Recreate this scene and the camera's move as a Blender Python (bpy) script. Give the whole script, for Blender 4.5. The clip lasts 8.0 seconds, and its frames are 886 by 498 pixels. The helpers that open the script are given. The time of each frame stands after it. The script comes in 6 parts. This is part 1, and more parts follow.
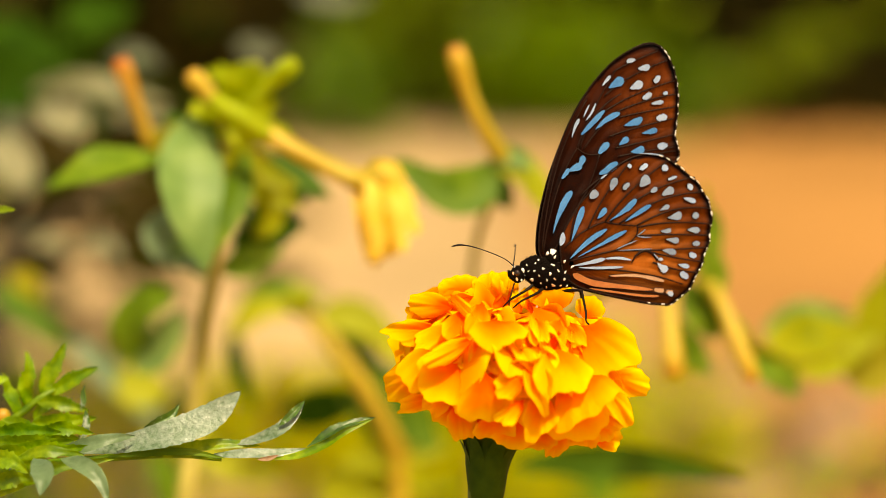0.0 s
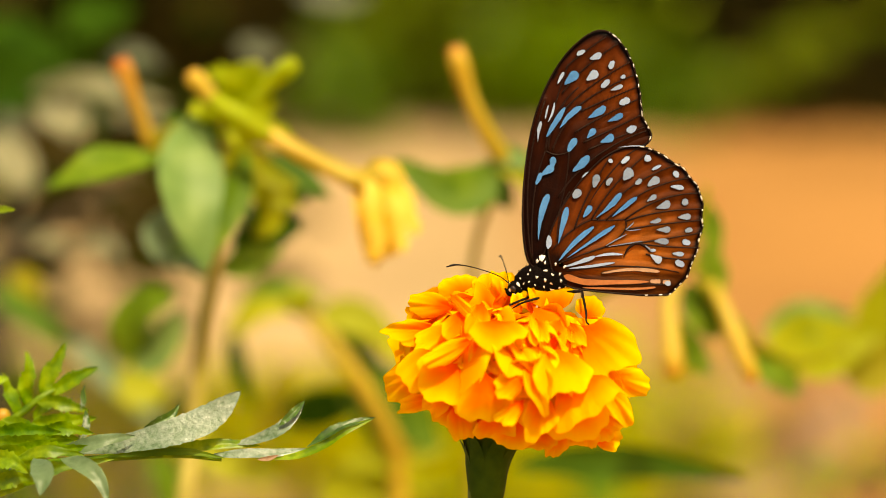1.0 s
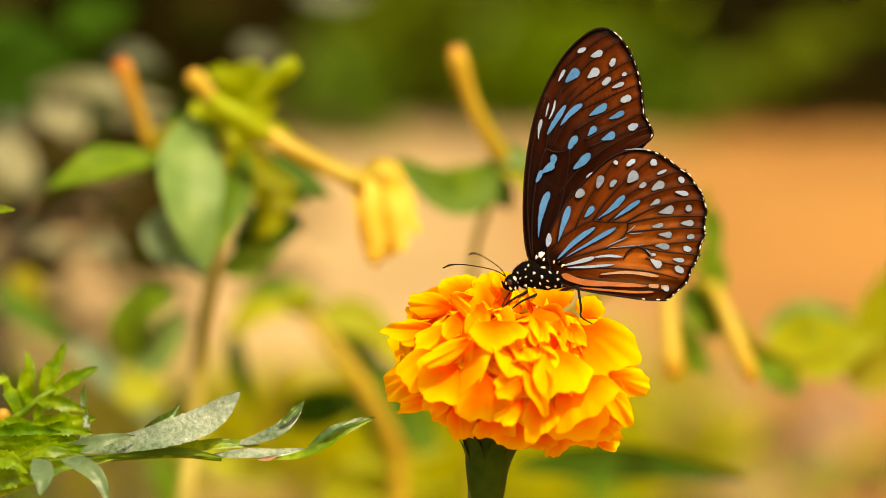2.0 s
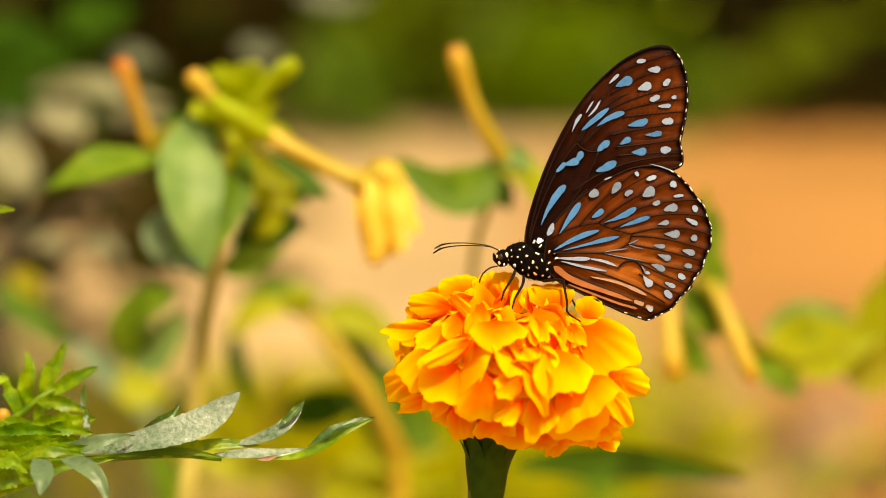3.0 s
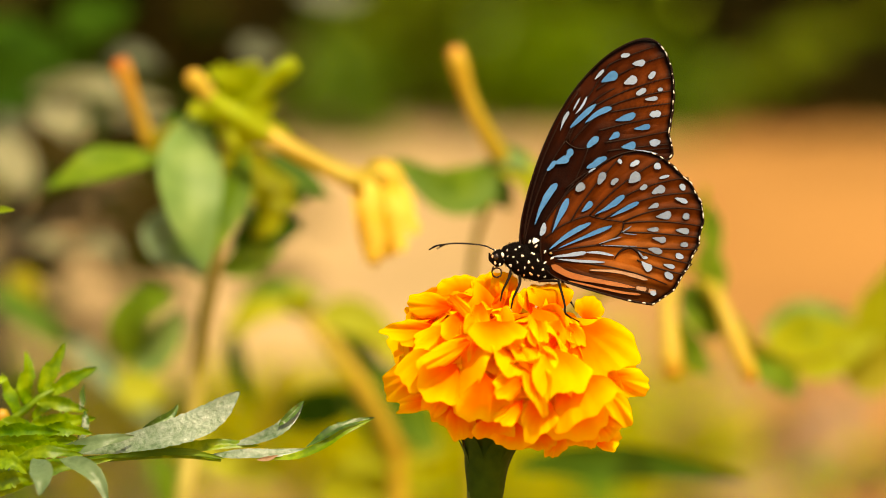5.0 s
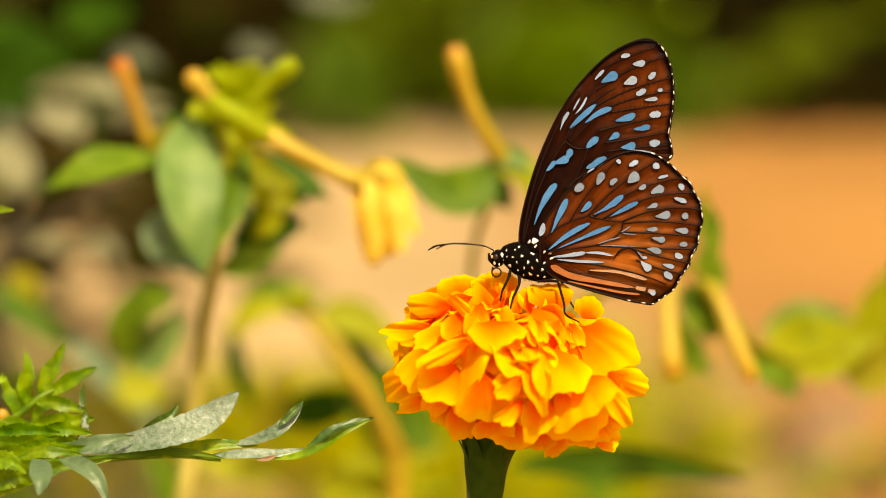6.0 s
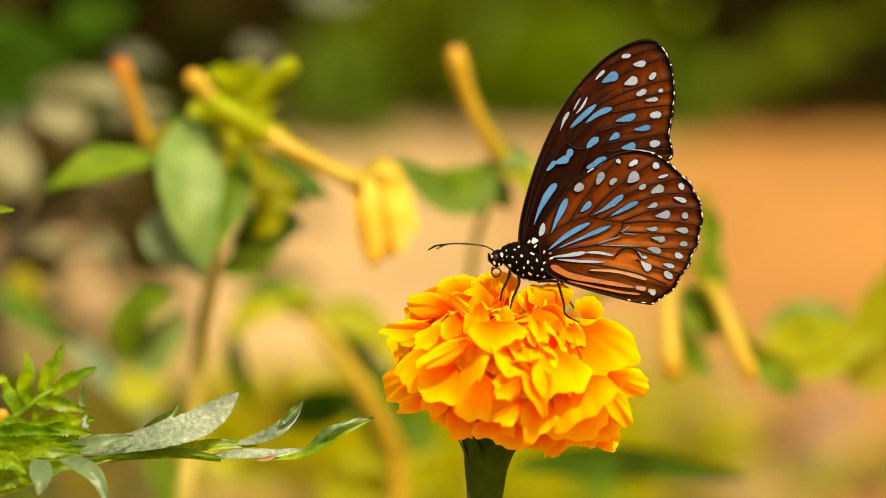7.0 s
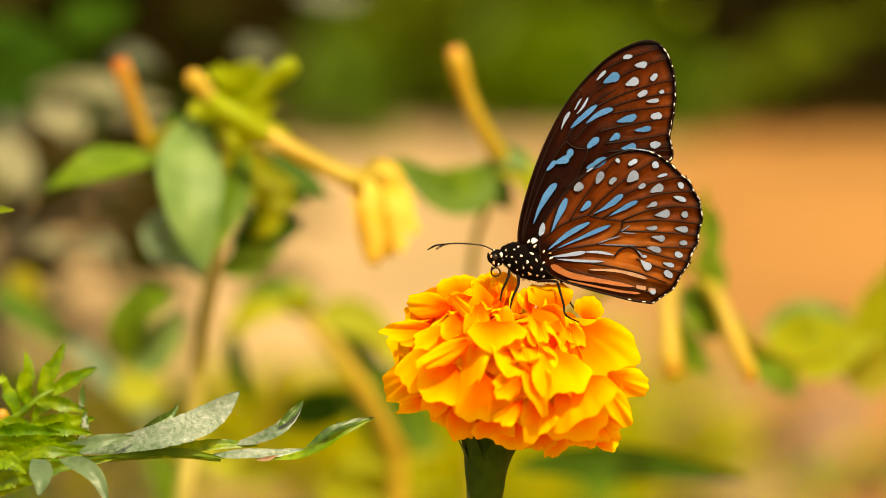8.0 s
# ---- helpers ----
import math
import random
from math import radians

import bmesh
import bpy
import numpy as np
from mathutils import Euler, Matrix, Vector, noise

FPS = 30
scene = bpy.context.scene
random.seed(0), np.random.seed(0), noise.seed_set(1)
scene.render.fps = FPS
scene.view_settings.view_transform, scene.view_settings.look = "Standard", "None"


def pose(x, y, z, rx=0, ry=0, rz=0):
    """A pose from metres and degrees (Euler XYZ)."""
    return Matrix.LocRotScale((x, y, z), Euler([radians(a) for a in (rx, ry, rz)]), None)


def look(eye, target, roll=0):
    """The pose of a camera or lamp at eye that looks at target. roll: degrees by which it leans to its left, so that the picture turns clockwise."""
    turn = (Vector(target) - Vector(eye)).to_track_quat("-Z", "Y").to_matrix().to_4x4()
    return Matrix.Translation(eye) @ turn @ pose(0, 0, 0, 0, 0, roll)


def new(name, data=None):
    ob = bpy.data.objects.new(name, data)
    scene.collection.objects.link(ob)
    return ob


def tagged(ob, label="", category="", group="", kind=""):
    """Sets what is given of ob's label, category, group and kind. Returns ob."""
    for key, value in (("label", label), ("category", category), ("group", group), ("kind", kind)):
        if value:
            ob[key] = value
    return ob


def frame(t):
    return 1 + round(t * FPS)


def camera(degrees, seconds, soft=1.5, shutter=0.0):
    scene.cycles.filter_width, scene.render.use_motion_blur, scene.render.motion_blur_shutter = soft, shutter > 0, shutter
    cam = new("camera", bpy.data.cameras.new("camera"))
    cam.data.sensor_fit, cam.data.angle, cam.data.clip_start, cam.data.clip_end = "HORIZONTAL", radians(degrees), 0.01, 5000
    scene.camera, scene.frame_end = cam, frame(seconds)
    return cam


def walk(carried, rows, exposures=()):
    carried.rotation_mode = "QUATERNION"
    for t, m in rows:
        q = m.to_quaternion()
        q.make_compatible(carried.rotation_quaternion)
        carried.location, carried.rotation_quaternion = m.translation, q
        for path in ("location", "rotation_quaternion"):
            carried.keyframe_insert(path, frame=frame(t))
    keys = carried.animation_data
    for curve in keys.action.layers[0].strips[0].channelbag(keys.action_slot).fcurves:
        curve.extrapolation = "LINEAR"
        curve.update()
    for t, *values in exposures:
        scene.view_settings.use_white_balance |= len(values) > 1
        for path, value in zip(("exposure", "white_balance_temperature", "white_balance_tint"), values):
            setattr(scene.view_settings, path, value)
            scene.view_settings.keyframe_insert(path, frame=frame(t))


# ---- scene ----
# A butterfly feeds on an orange marigold in a garden. Lengths in F are millimetres:
# x to the right, y away from the viewer, z up, about the middle of the flower's plane.
F = pose(0, 0, 0.60, -10)
FOCUS = 0.489


def G(p):
    return F @ (Vector(p) * 0.001)


cam = camera(20.0, 8.0, soft=0.6)
cam.data.dof.use_dof = True
cam.data.dof.focus_distance = FOCUS - 0.005
cam.data.dof.aperture_fstop = 6.8
walk(cam, [(0.0, look(G((0, -489, 0)), G((0, 0, 0)))), (3.0, look(G((0, -489, 0)), G((0, 0, 0)))),
           (6.0, look(G((0, -489, 0)), G((0.22, 0, 0.05)))), (8.0, look(G((0, -489, 0)), G((0.22, 0, 0.05))))],
     exposures=[(0.0, 0.49, 9500, 2), (8.0, 0.49, 9500, 2)])

# ---- light ----
SUN_FROM = Vector((0.20, -0.40, 0.89)).normalized()
world = bpy.data.worlds.new("sky")
scene.world = world
world.use_nodes = True
wn = world.node_tree.nodes
sky = wn.new("ShaderNodeTexSky")
sky.sky_type = "NISHITA"
sky.sun_disc = False
sky.dust_density = 4.0
sky.ozone_density = 0.4
sky.air_density = 0.8
sky.sun_elevation = math.asin(SUN_FROM.z)
sky.sun_rotation = math.atan2(SUN_FROM.x, SUN_FROM.y)
world.node_tree.links.new(sky.outputs[0], wn["Background"].inputs["Color"])
wn["Background"].inputs["Strength"].default_value = 0.14
sun_data = bpy.data.lights.new("sun", "SUN")
sun_data.energy = 3.65
sun_data.angle = radians(0.6)
sun_data.color = (1.0, 0.93, 0.80)
sun = new("sun", sun_data)
sun.matrix_world = look(Vector((0, 0, 6)) + SUN_FROM * 2, (0, 0, 6))


# ---- materials ----
def material(name, stops, scale=200.0, rough=0.5, through_light=0.0, bump=0.0, metal=0.0, along="noise", detail=6.0,
             mottle=0.25, coat=0.0, spec=0.5, vary=0.0, glow=None):
    """A mottled surface: colours of a ramp along noise, along the piece (uv) or painted on its points; leaves let light
    through.
    """
    m = bpy.data.materials.new(name)
    m.use_nodes = True
    n, link = m.node_tree.nodes, m.node_tree.links.new
    bsdf, out = n["Principled BSDF"], n["Material Output"]
    co = n.new("ShaderNodeTexCoord")
    tex = n.new("ShaderNodeTexNoise")
    tex.inputs["Scale"].default_value = scale
    tex.inputs["Detail"].default_value = detail
    link(co.outputs["Object"], tex.inputs["Vector"])
    big = n.new("ShaderNodeTexNoise")
    big.inputs["Scale"].default_value = scale * 0.17
    link(co.outputs["Object"], big.inputs["Vector"])
    ramp = n.new("ShaderNodeValToRGB")
    ramp.color_ramp.elements[0].position, ramp.color_ramp.elements[1].position = stops[0][0], stops[-1][0]
    ramp.color_ramp.elements[0].color, ramp.color_ramp.elements[1].color = (*stops[0][1], 1), (*stops[-1][1], 1)
    for where, c in stops[1:-1]:
        ramp.color_ramp.elements.new(where).color = (*c, 1)
    if along == "noise":
        mix = n.new("ShaderNodeMath")
        mix.operation = "MULTIPLY_ADD"
        link(big.outputs[0], mix.inputs[0])
        mix.inputs[1].default_value = 0.5
        half = n.new("ShaderNodeMath")
        half.operation = "MULTIPLY"
        half.inputs[1].default_value = 0.5
        link(tex.outputs[0], half.inputs[0])
        link(half.outputs[0], mix.inputs[2])
        link(mix.outputs[0], ramp.inputs[0])
        colour = ramp.outputs[0]
    elif along == "uv":
        sep = n.new("ShaderNodeSeparateXYZ")
        link(co.outputs["UV"], sep.inputs[0])
        add = n.new("ShaderNodeMath")
        add.operation = "MULTIPLY_ADD"
        link(tex.outputs[0], add.inputs[0])
        add.inputs[1].default_value = mottle
        link(sep.outputs["Y"], add.inputs[2])
        sub = n.new("ShaderNodeMath")
        sub.operation = "SUBTRACT"
        link(add.outputs[0], sub.inputs[0])
        sub.inputs[1].default_value = mottle * 0.5
        link(sub.outputs[0], ramp.inputs[0])
        colour = ramp.outputs[0]
    else:
        att = n.new("ShaderNodeAttribute")
        att.attribute_name = "painted_tone"
        hue = n.new("ShaderNodeHueSaturation")
        link(att.outputs["Color"], hue.inputs["Color"])
        add = n.new("ShaderNodeMath")
        add.operation = "MULTIPLY_ADD"
        link(tex.outputs[0], add.inputs[0])
        add.inputs[1].default_value = mottle * 2
        add.inputs[2].default_value = 1 - mottle
        link(add.outputs[0], hue.inputs["Value"])
        colour = hue.outputs[0]
    if vary:
        info = n.new("ShaderNodeObjectInfo")
        hv = n.new("ShaderNodeHueSaturation")
        r = n.new("ShaderNodeMath")
        r.operation = "MULTIPLY_ADD"
        r.inputs[1].default_value = vary
        r.inputs[2].default_value = 1 - vary * 0.5
        link(info.outputs["Random"], r.inputs[0])
        link(r.outputs[0], hv.inputs["Value"])
        h = n.new("ShaderNodeMath")
        h.operation = "MULTIPLY_ADD"
        h.inputs[1].default_value = vary * 0.08
        h.inputs[2].default_value = 0.5 - vary * 0.04
        link(info.outputs["Random"], h.inputs[0])
        link(h.outputs[0], hv.inputs["Hue"])
        link(colour, hv.inputs["Color"])
        colour = hv.outputs[0]
    link(colour, bsdf.inputs["Base Color"])
    bsdf.inputs["Roughness"].default_value = rough
    bsdf.inputs["Metallic"].default_value = metal
    bsdf.inputs["Specular IOR Level"].default_value = spec
    if coat:
        bsdf.inputs["Coat Weight"].default_value = coat
        bsdf.inputs["Coat Roughness"].default_value = 0.25
    if bump:
        b = n.new("ShaderNodeBump")
        b.inputs["Strength"].default_value = bump
        b.inputs["Distance"].default_value = 0.0004
        link(tex.outputs[0], b.inputs["Height"])
        link(b.outputs[0], bsdf.inputs["Normal"])
    if through_light:
        t = n.new("ShaderNodeBsdfTranslucent")
        if glow:
            tint = n.new("ShaderNodeMix")
            tint.data_type = "RGBA"
            tint.blend_type = "MULTIPLY"
            tint.inputs["Factor"].default_value = 1.0
            link(colour, tint.inputs["A"])
            tint.inputs["B"].default_value = (*glow, 1)
            link(tint.outputs["Result"], t.inputs["Color"])
        else:
            link(colour, t.inputs["Color"])
        mixer = n.new("ShaderNodeMixShader")
        mixer.inputs[0].default_value = through_light
        link(bsdf.outputs[0], mixer.inputs[1])
        link(t.outputs[0], mixer.inputs[2])
        link(mixer.outputs[0], out.inputs["Surface"])
    return m


M_PETAL = material("marigold_petal", [(0.0, (0.87, 0.065, 0.0)), (0.42, (1.0, 0.185, 0.0)), (0.69, (1.0, 0.375, 0.0)), (0.93, (1.0, 0.63, 0.0))],
                   scale=900, rough=0.6, through_light=0.40, bump=0.35, along="uv", mottle=0.25, spec=0.1, vary=0.16, glow=(1.0, 0.55, 1.0))
M_CALYX = material("calyx_green", [(0.3, (0.018, 0.045, 0.003)), (0.7, (0.05, 0.09, 0.006))], scale=400, rough=0.6, bump=0.4, spec=0.06)
M_STEM = material("plant_stem", [(0.3, (0.04, 0.08, 0.006)), (0.7, (0.10, 0.15, 0.012))], scale=300, rough=0.5, bump=0.3, spec=0.25)
M_FERN = material("fern_leaf", [(0.36, (0.07, 0.17, 0.004)), (0.5, (0.165, 0.295, 0.008)), (0.64, (0.32, 0.46, 0.018))], scale=520, rough=0.4, through_light=0.45, bump=0.6, spec=0.4, vary=0.25)
# sky sheen on the upper faces is put into this grey-green
M_SHEEN = material("painted_sheen_leaf", [(0.34, (0.055, 0.105, 0.035)), (0.44, (0.125, 0.18, 0.105)), (0.54, (0.18, 0.23, 0.16)), (0.63, (0.26, 0.305, 0.235)), (0.70, (0.58, 0.61, 0.54))], scale=1000, rough=0.42,
                   through_light=0.08, bump=0.8, coat=0.25)
M_LEAF = material("green_leaf", [(0.36, (0.055, 0.13, 0.006)), (0.5, (0.11, 0.20, 0.010)), (0.64, (0.20, 0.30, 0.02))], scale=110, rough=0.55, through_light=0.4, bump=0.4, spec=0.2)
M_PALE = material("pale_leaf", [(0.36, (0.10, 0.20, 0.042)), (0.5, (0.165, 0.28, 0.07)), (0.62, (0.27, 0.39, 0.12))], scale=110, rough=0.5, through_light=0.35, bump=0.4, spec=0.3)
# shade inside the foliage is put into this near-black leaf colour
M_DARK = material("painted_shade_leaf", [(0.3, (0.036, 0.018, 0.001)), (0.7, (0.024, 0.026, 0.0016))], scale=60, rough=0.7, through_light=0.15, spec=0.1)
M_MOSS = material("bush_leaf", [(0.3, (0.09, 0.15, 0.006)), (0.7, (0.24, 0.30, 0.014))], scale=60, rough=0.6, through_light=0.3, spec=0.1)
M_STRAW = material("dry_grass", [(0.3, (0.38, 0.39, 0.01)), (0.7, (0.62, 0.54, 0.03))], scale=60, rough=0.7, through_light=0.5, spec=0.1)
M_KHAKI = material("khaki_leaf", [(0.36, (0.13, 0.125, 0.06)), (0.62, (0.34, 0.32, 0.19))], scale=60, rough=0.7, through_light=0.2, spec=0.1)
M_BROWN = material("withered_leaf", [(0.3, (0.10, 0.04, 0.015)), (0.7, (0.42, 0.27, 0.16))], scale=900, rough=0.7, bump=0.5, spec=0.2)
M_BRACT = material("bract_green", [(0.3, (0.30, 0.39, 0.014)), (0.7, (0.48, 0.53, 0.035))], scale=120, rough=0.55, through_light=0.45, spec=0.15)
# dim counterpart of the khaki leaf; its shade lies in the colour
M_DIMMED = material("dimmed_leaf", [(0.3, (0.06, 0.07, 0.04)), (0.7, (0.13, 0.14, 0.09))], scale=60, rough=0.7, through_light=0.1, spec=0.1)
M_SPECK = material("speckled_leaf", [(0.35, (0.02, 0.05, 0.004)), (0.56, (0.06, 0.13, 0.012)), (0.62, (0.30, 0.36, 0.28)), (0.7, (0.6, 0.62, 0.58))], scale=700, rough=0.4, through_light=0.1, bump=0.5)
M_LIME = material("lime_leaf", [(0.3, (0.27, 0.31, 0.012)), (0.7, (0.48, 0.47, 0.03))], scale=60, rough=0.55, through_light=0.45, spec=0.2)
M_SAGE = material("sage_leaf", [(0.3, (0.07, 0.125, 0.045)), (0.7, (0.16, 0.235, 0.115))], scale=700, rough=0.4, through_light=0.25, bump=0.4, spec=0.4)
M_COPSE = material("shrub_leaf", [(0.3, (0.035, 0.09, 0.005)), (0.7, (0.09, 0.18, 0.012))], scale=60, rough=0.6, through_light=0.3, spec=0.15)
# shade from something out of view is put into this dark green
M_DEEP = material("painted_shade_green", [(0.3, (0.012, 0.04, 0.002)), (0.7, (0.035, 0.085, 0.004))], scale=60, rough=0.75, through_light=0.3, spec=0.05)
M_STALK = material("stalk_brown", [(0.3, (0.26, 0.21, 0.04)), (0.7, (0.46, 0.37, 0.09))], scale=100, rough=0.6, spec=0.2)
M_OLIVE = material("olive_leaf", [(0.3, (0.26, 0.25, 0.012)), (0.7, (0.48, 0.42, 0.03))], scale=60, rough=0.6, through_light=0.5, spec=0.2)
M_YELLOW = material("yellow_flower", [(0.3, (0.80, 0.49, 0.045)), (0.7, (0.96, 0.74, 0.19))], scale=200, rough=0.5, through_light=0.45, spec=0.1)
M_TUBE = material("bud_skin", [(0.0, (0.62, 0.27, 0.03)), (0.2, (0.60, 0.38, 0.035)), (1.0, (0.48, 0.35, 0.03))], scale=200, rough=0.5, along="uv", through_light=0.2)
M_REDBUD = material("red_bud", [(0.0, (0.56, 0.12, 0.012)), (0.3, (0.50, 0.23, 0.02)), (1.0, (0.42, 0.28, 0.02))], scale=200, rough=0.5, along="uv", through_light=0.2)
M_SOIL = material("sandy_soil", [(0, (0, 0, 0)), (1, (1, 1, 1))], scale=30, rough=0.95, bump=1.0, spec=0.05, along="painted_tone", mottle=0.2)
M_BARK = material("shrub_wood", [(0.3, (0.03, 0.02, 0.01)), (0.7, (0.07, 0.05, 0.02))], scale=60, rough=0.85, bump=0.6)
M_WING = material("wing_membrane", [(0, (0, 0, 0)), (1, (1, 1, 1))], scale=2600, rough=0.45, through_light=0.2, bump=0.25, along="painted_tone", mottle=0.16, spec=0.04)
M_BLUE = material("blue_scales", [(0.3, (0.024, 0.13, 0.33)), (0.7, (0.062, 0.21, 0.44))], scale=1800, spec=0.25, rough=0.5, bump=0.2)
M_PALEBLUE = material("pale_scales", [(0.3, (0.20, 0.275, 0.42)), (0.7, (0.33, 0.41, 0.56))], spec=0.25, scale=1800, rough=0.5, bump=0.2)
M_GREYBLUE = material("grey_scales", [(0.3, (0.125, 0.165, 0.245)), (0.7, (0.21, 0.26, 0.35))], spec=0.25, scale=1800, rough=0.5, bump=0.2)
M_ORANGE = material("orange_scales", [(0.3, (0.30, 0.085, 0.018)), (0.7, (0.44, 0.15, 0.038))], scale=1800, rough=0.5, bump=0.2)
M_PINK = material("pink_scales", [(0.3, (0.32, 0.16, 0.085)), (0.7, (0.48, 0.27, 0.16))], scale=1800, rough=0.5, bump=0.2)
M_VEIN = material("wing_vein", [(0.3, (0.008, 0.0026, 0.0012)), (0.7, (0.018, 0.0055, 0.0024))], scale=1500, rough=0.5, spec=0.12)
M_BODY = material("black_fur", [(0.3, (0.002, 0.0012, 0.001)), (0.7, (0.006, 0.003, 0.002))], scale=3000, rough=0.75, bump=0.8, spec=0.04)
M_WHITE = material("white_scales", [(0.3, (0.72, 0.66, 0.60)), (0.7, (0.88, 0.84, 0.80))], scale=2000, rough=0.6, bump=0.3)
M_CREAM = material("cream_scales", [(0.3, (0.72, 0.38, 0.22)), (0.7, (0.85, 0.52, 0.34))], scale=2000, rough=0.6, bump=0.3)
M_LEG = material("leg_black", [(0.3, (0.004, 0.002, 0.001)), (0.7, (0.012, 0.005, 0.003))], scale=2000, rough=0.45, spec=0.12)
M_EYE = material("eye_brown", [(0.3, (0.012, 0.005, 0.003)), (0.7, (0.04, 0.016, 0.008))], scale=3000, rough=0.15)
M_PROB = material("proboscis_brown", [(0.3, (0.02, 0.008, 0.004)), (0.7, (0.06, 0.022, 0.01))], scale=2000, rough=0.4, spec=0.2)

# ---- building helpers ----
WORLD = {}


def thing(name, place, label, category, group=""):
    ob = new(name)
    ob.empty_display_size = 0.02
    ob.matrix_basis = place
    WORLD[ob.name] = place.copy()
    return tagged(ob, label, category, group)


def mesh_of(name, verts, faces, mat, uvs=None, smooth=True):
    me = bpy.data.meshes.new(name)
    me.from_pydata([tuple(v) for v in verts], [], faces)
    if uvs is not None:
        layer = me.uv_layers.new(name="uv")
        for loop in me.loops:
            layer.data[loop.index].uv = uvs[loop.vertex_index]
    me.materials.append(mat)
    if smooth:
        me.polygons.foreach_set("use_smooth", [True] * len(me.polygons))
    me.update()
    return me


def part(name, me, parent, label="", place=None, kind=""):
    """Links a mesh as one part under a thing; the mesh lies in world space unless a place in the parent's space is given."""
    ob = new(name, me)
    ob.parent = parent
    up = WORLD[parent.name]
    if place is None:
        ob.matrix_basis = up.inverted()
        WORLD[ob.name] = Matrix.Identity(4)
    else:
        ob.matrix_basis = place
        WORLD[ob.name] = up @ place
    return tagged(ob, label, kind=kind)


def curve_points(pts, n):
    """A smooth open line through the points."""
    pts = [Vector(p) for p in pts]
    if len(pts) == 2:
        return [pts[0].lerp(pts[1], i / (n - 1)) for i in range(n)]
    ext = [pts[0] * 2 - pts[1], *pts, pts[-1] * 2 - pts[-2]]
    out, spans = [], len(pts) - 1
    for i in range(n):
        s = i / (n - 1) * spans
        k = min(int(s), spans - 1)
        t = s - k
        a, b, c, d = ext[k:k + 4]
        out.append(0.5 * (2 * b + (c - a) * t + (2 * a - 5 * b + 4 * c - d) * t * t + (3 * b - a - 3 * c + d) * t ** 3))
    return out


def tube(pts, radii, sides=8, n=None, wobble=0.0):
    """Verts, faces and uvs of a rounded tube along a smooth line."""
    line = curve_points(pts, n or max(6, 4 * len(pts)))
    verts, faces, uvs = [], [], []
    count = len(line)
    for i, p in enumerate(line):
        t = (line[min(i + 1, count - 1)] - line[max(i - 1, 0)]).normalized()
        a = t.cross(Vector((0.31, 0.87, 0.37))).normalized()
        b = t.cross(a)
        s = i / (count - 1)
        r = float(np.interp(s, np.linspace(0, 1, len(radii)), radii))
        for k in range(sides):
            an = 2 * math.pi * k / sides
            rr = r * (1 + wobble * math.sin(an * 3 + i * 0.9))
            verts.append(p + (a * math.cos(an) + b * math.sin(an)) * rr)
            uvs.append((k / sides, s))
    for i in range(count - 1):
        for k in range(sides):
            j = (k + 1) % sides
            faces.append((i * sides + k, i * sides + j, (i + 1) * sides + j, (i + 1) * sides + k))
    faces.append(tuple(range(sides))[::-1])
    faces.append(tuple((count - 1) * sides + k for k in range(sides)))
    return verts, faces, uvs


def blade(pts, width, roll=0.0, fold=0.25, serration=0.0, teeth=9, shape=0.85, wave=0.0, n=22, across=6, thick=0.0, facing=(0, -1, 0.15), base_w=0.04):
    """A leaf blade along a smooth line: lens-shaped, folded on its midrib, with toothed edges."""
    line = curve_points(pts, n)
    verts, faces, uvs = [], [], []
    length = sum((line[i + 1] - line[i]).length for i in range(n - 1))
    for i, p in enumerate(line):
        t = (line[min(i + 1, n - 1)] - line[max(i - 1, 0)]).normalized()
        side = t.cross(Vector(facing)).normalized()
        side = Matrix.Rotation(radians(roll), 3, t) @ side
        up = side.cross(t)
        s = i / (n - 1)
        half = width * 0.5 * (base_w + (1 - base_w) * max(0.0, math.sin(math.pi * s ** shape)) ** 0.85) * (1 if s < 1 else 0)
        tooth = (s * teeth + 0.35 * math.sin(s * 23)) % 1.0
        half *= 1 - serration * (1 - tooth)
        for k in range(across + 1):
            c = 2 * k / across - 1
            lift = abs(c) * fold * half + 0.03 * width * noise.noise(Vector((s * teeth * 0.9 - abs(c) * 1.2, c * 1.3, width))) * (1 - abs(c)) * min(1.0, abs(c) * 6) + wave * width * math.sin(s * 11 + c * 2.1) * c * c
            verts.append(p + side * (c * half) + up * lift)
            uvs.append((0.5 + 0.5 * c, s))
    w = across + 1
    for i in range(n - 1):
        for k in range(across):
            faces.append((i * w + k, i * w + k + 1, (i + 1) * w + k + 1, (i + 1) * w + k))
    return verts, faces, uvs


def in_world(v):
    return [G(p) for p in v]


def leaf_part(parent, name, pts, width, mat, label="", **kw):
    v, f, u = blade(pts, width, **kw)
    return part(name, mesh_of(name, in_world(v), f, mat, u), parent, label)


def tube_part(parent, name, pts, radii, mat, label="", **kw):
    v, f, u = tube(pts, radii, **kw)
    return part(name, mesh_of(name, in_world(v), f, mat, u), parent, label)


def root_on_ground(p):
    """The place on the ground below a point given in F."""
    q = G(p)
    return Matrix.Translation((q.x, q.y, 0.0))


def to_f(p):
    return tuple((F.inverted() @ Vector(p)) * 1000)


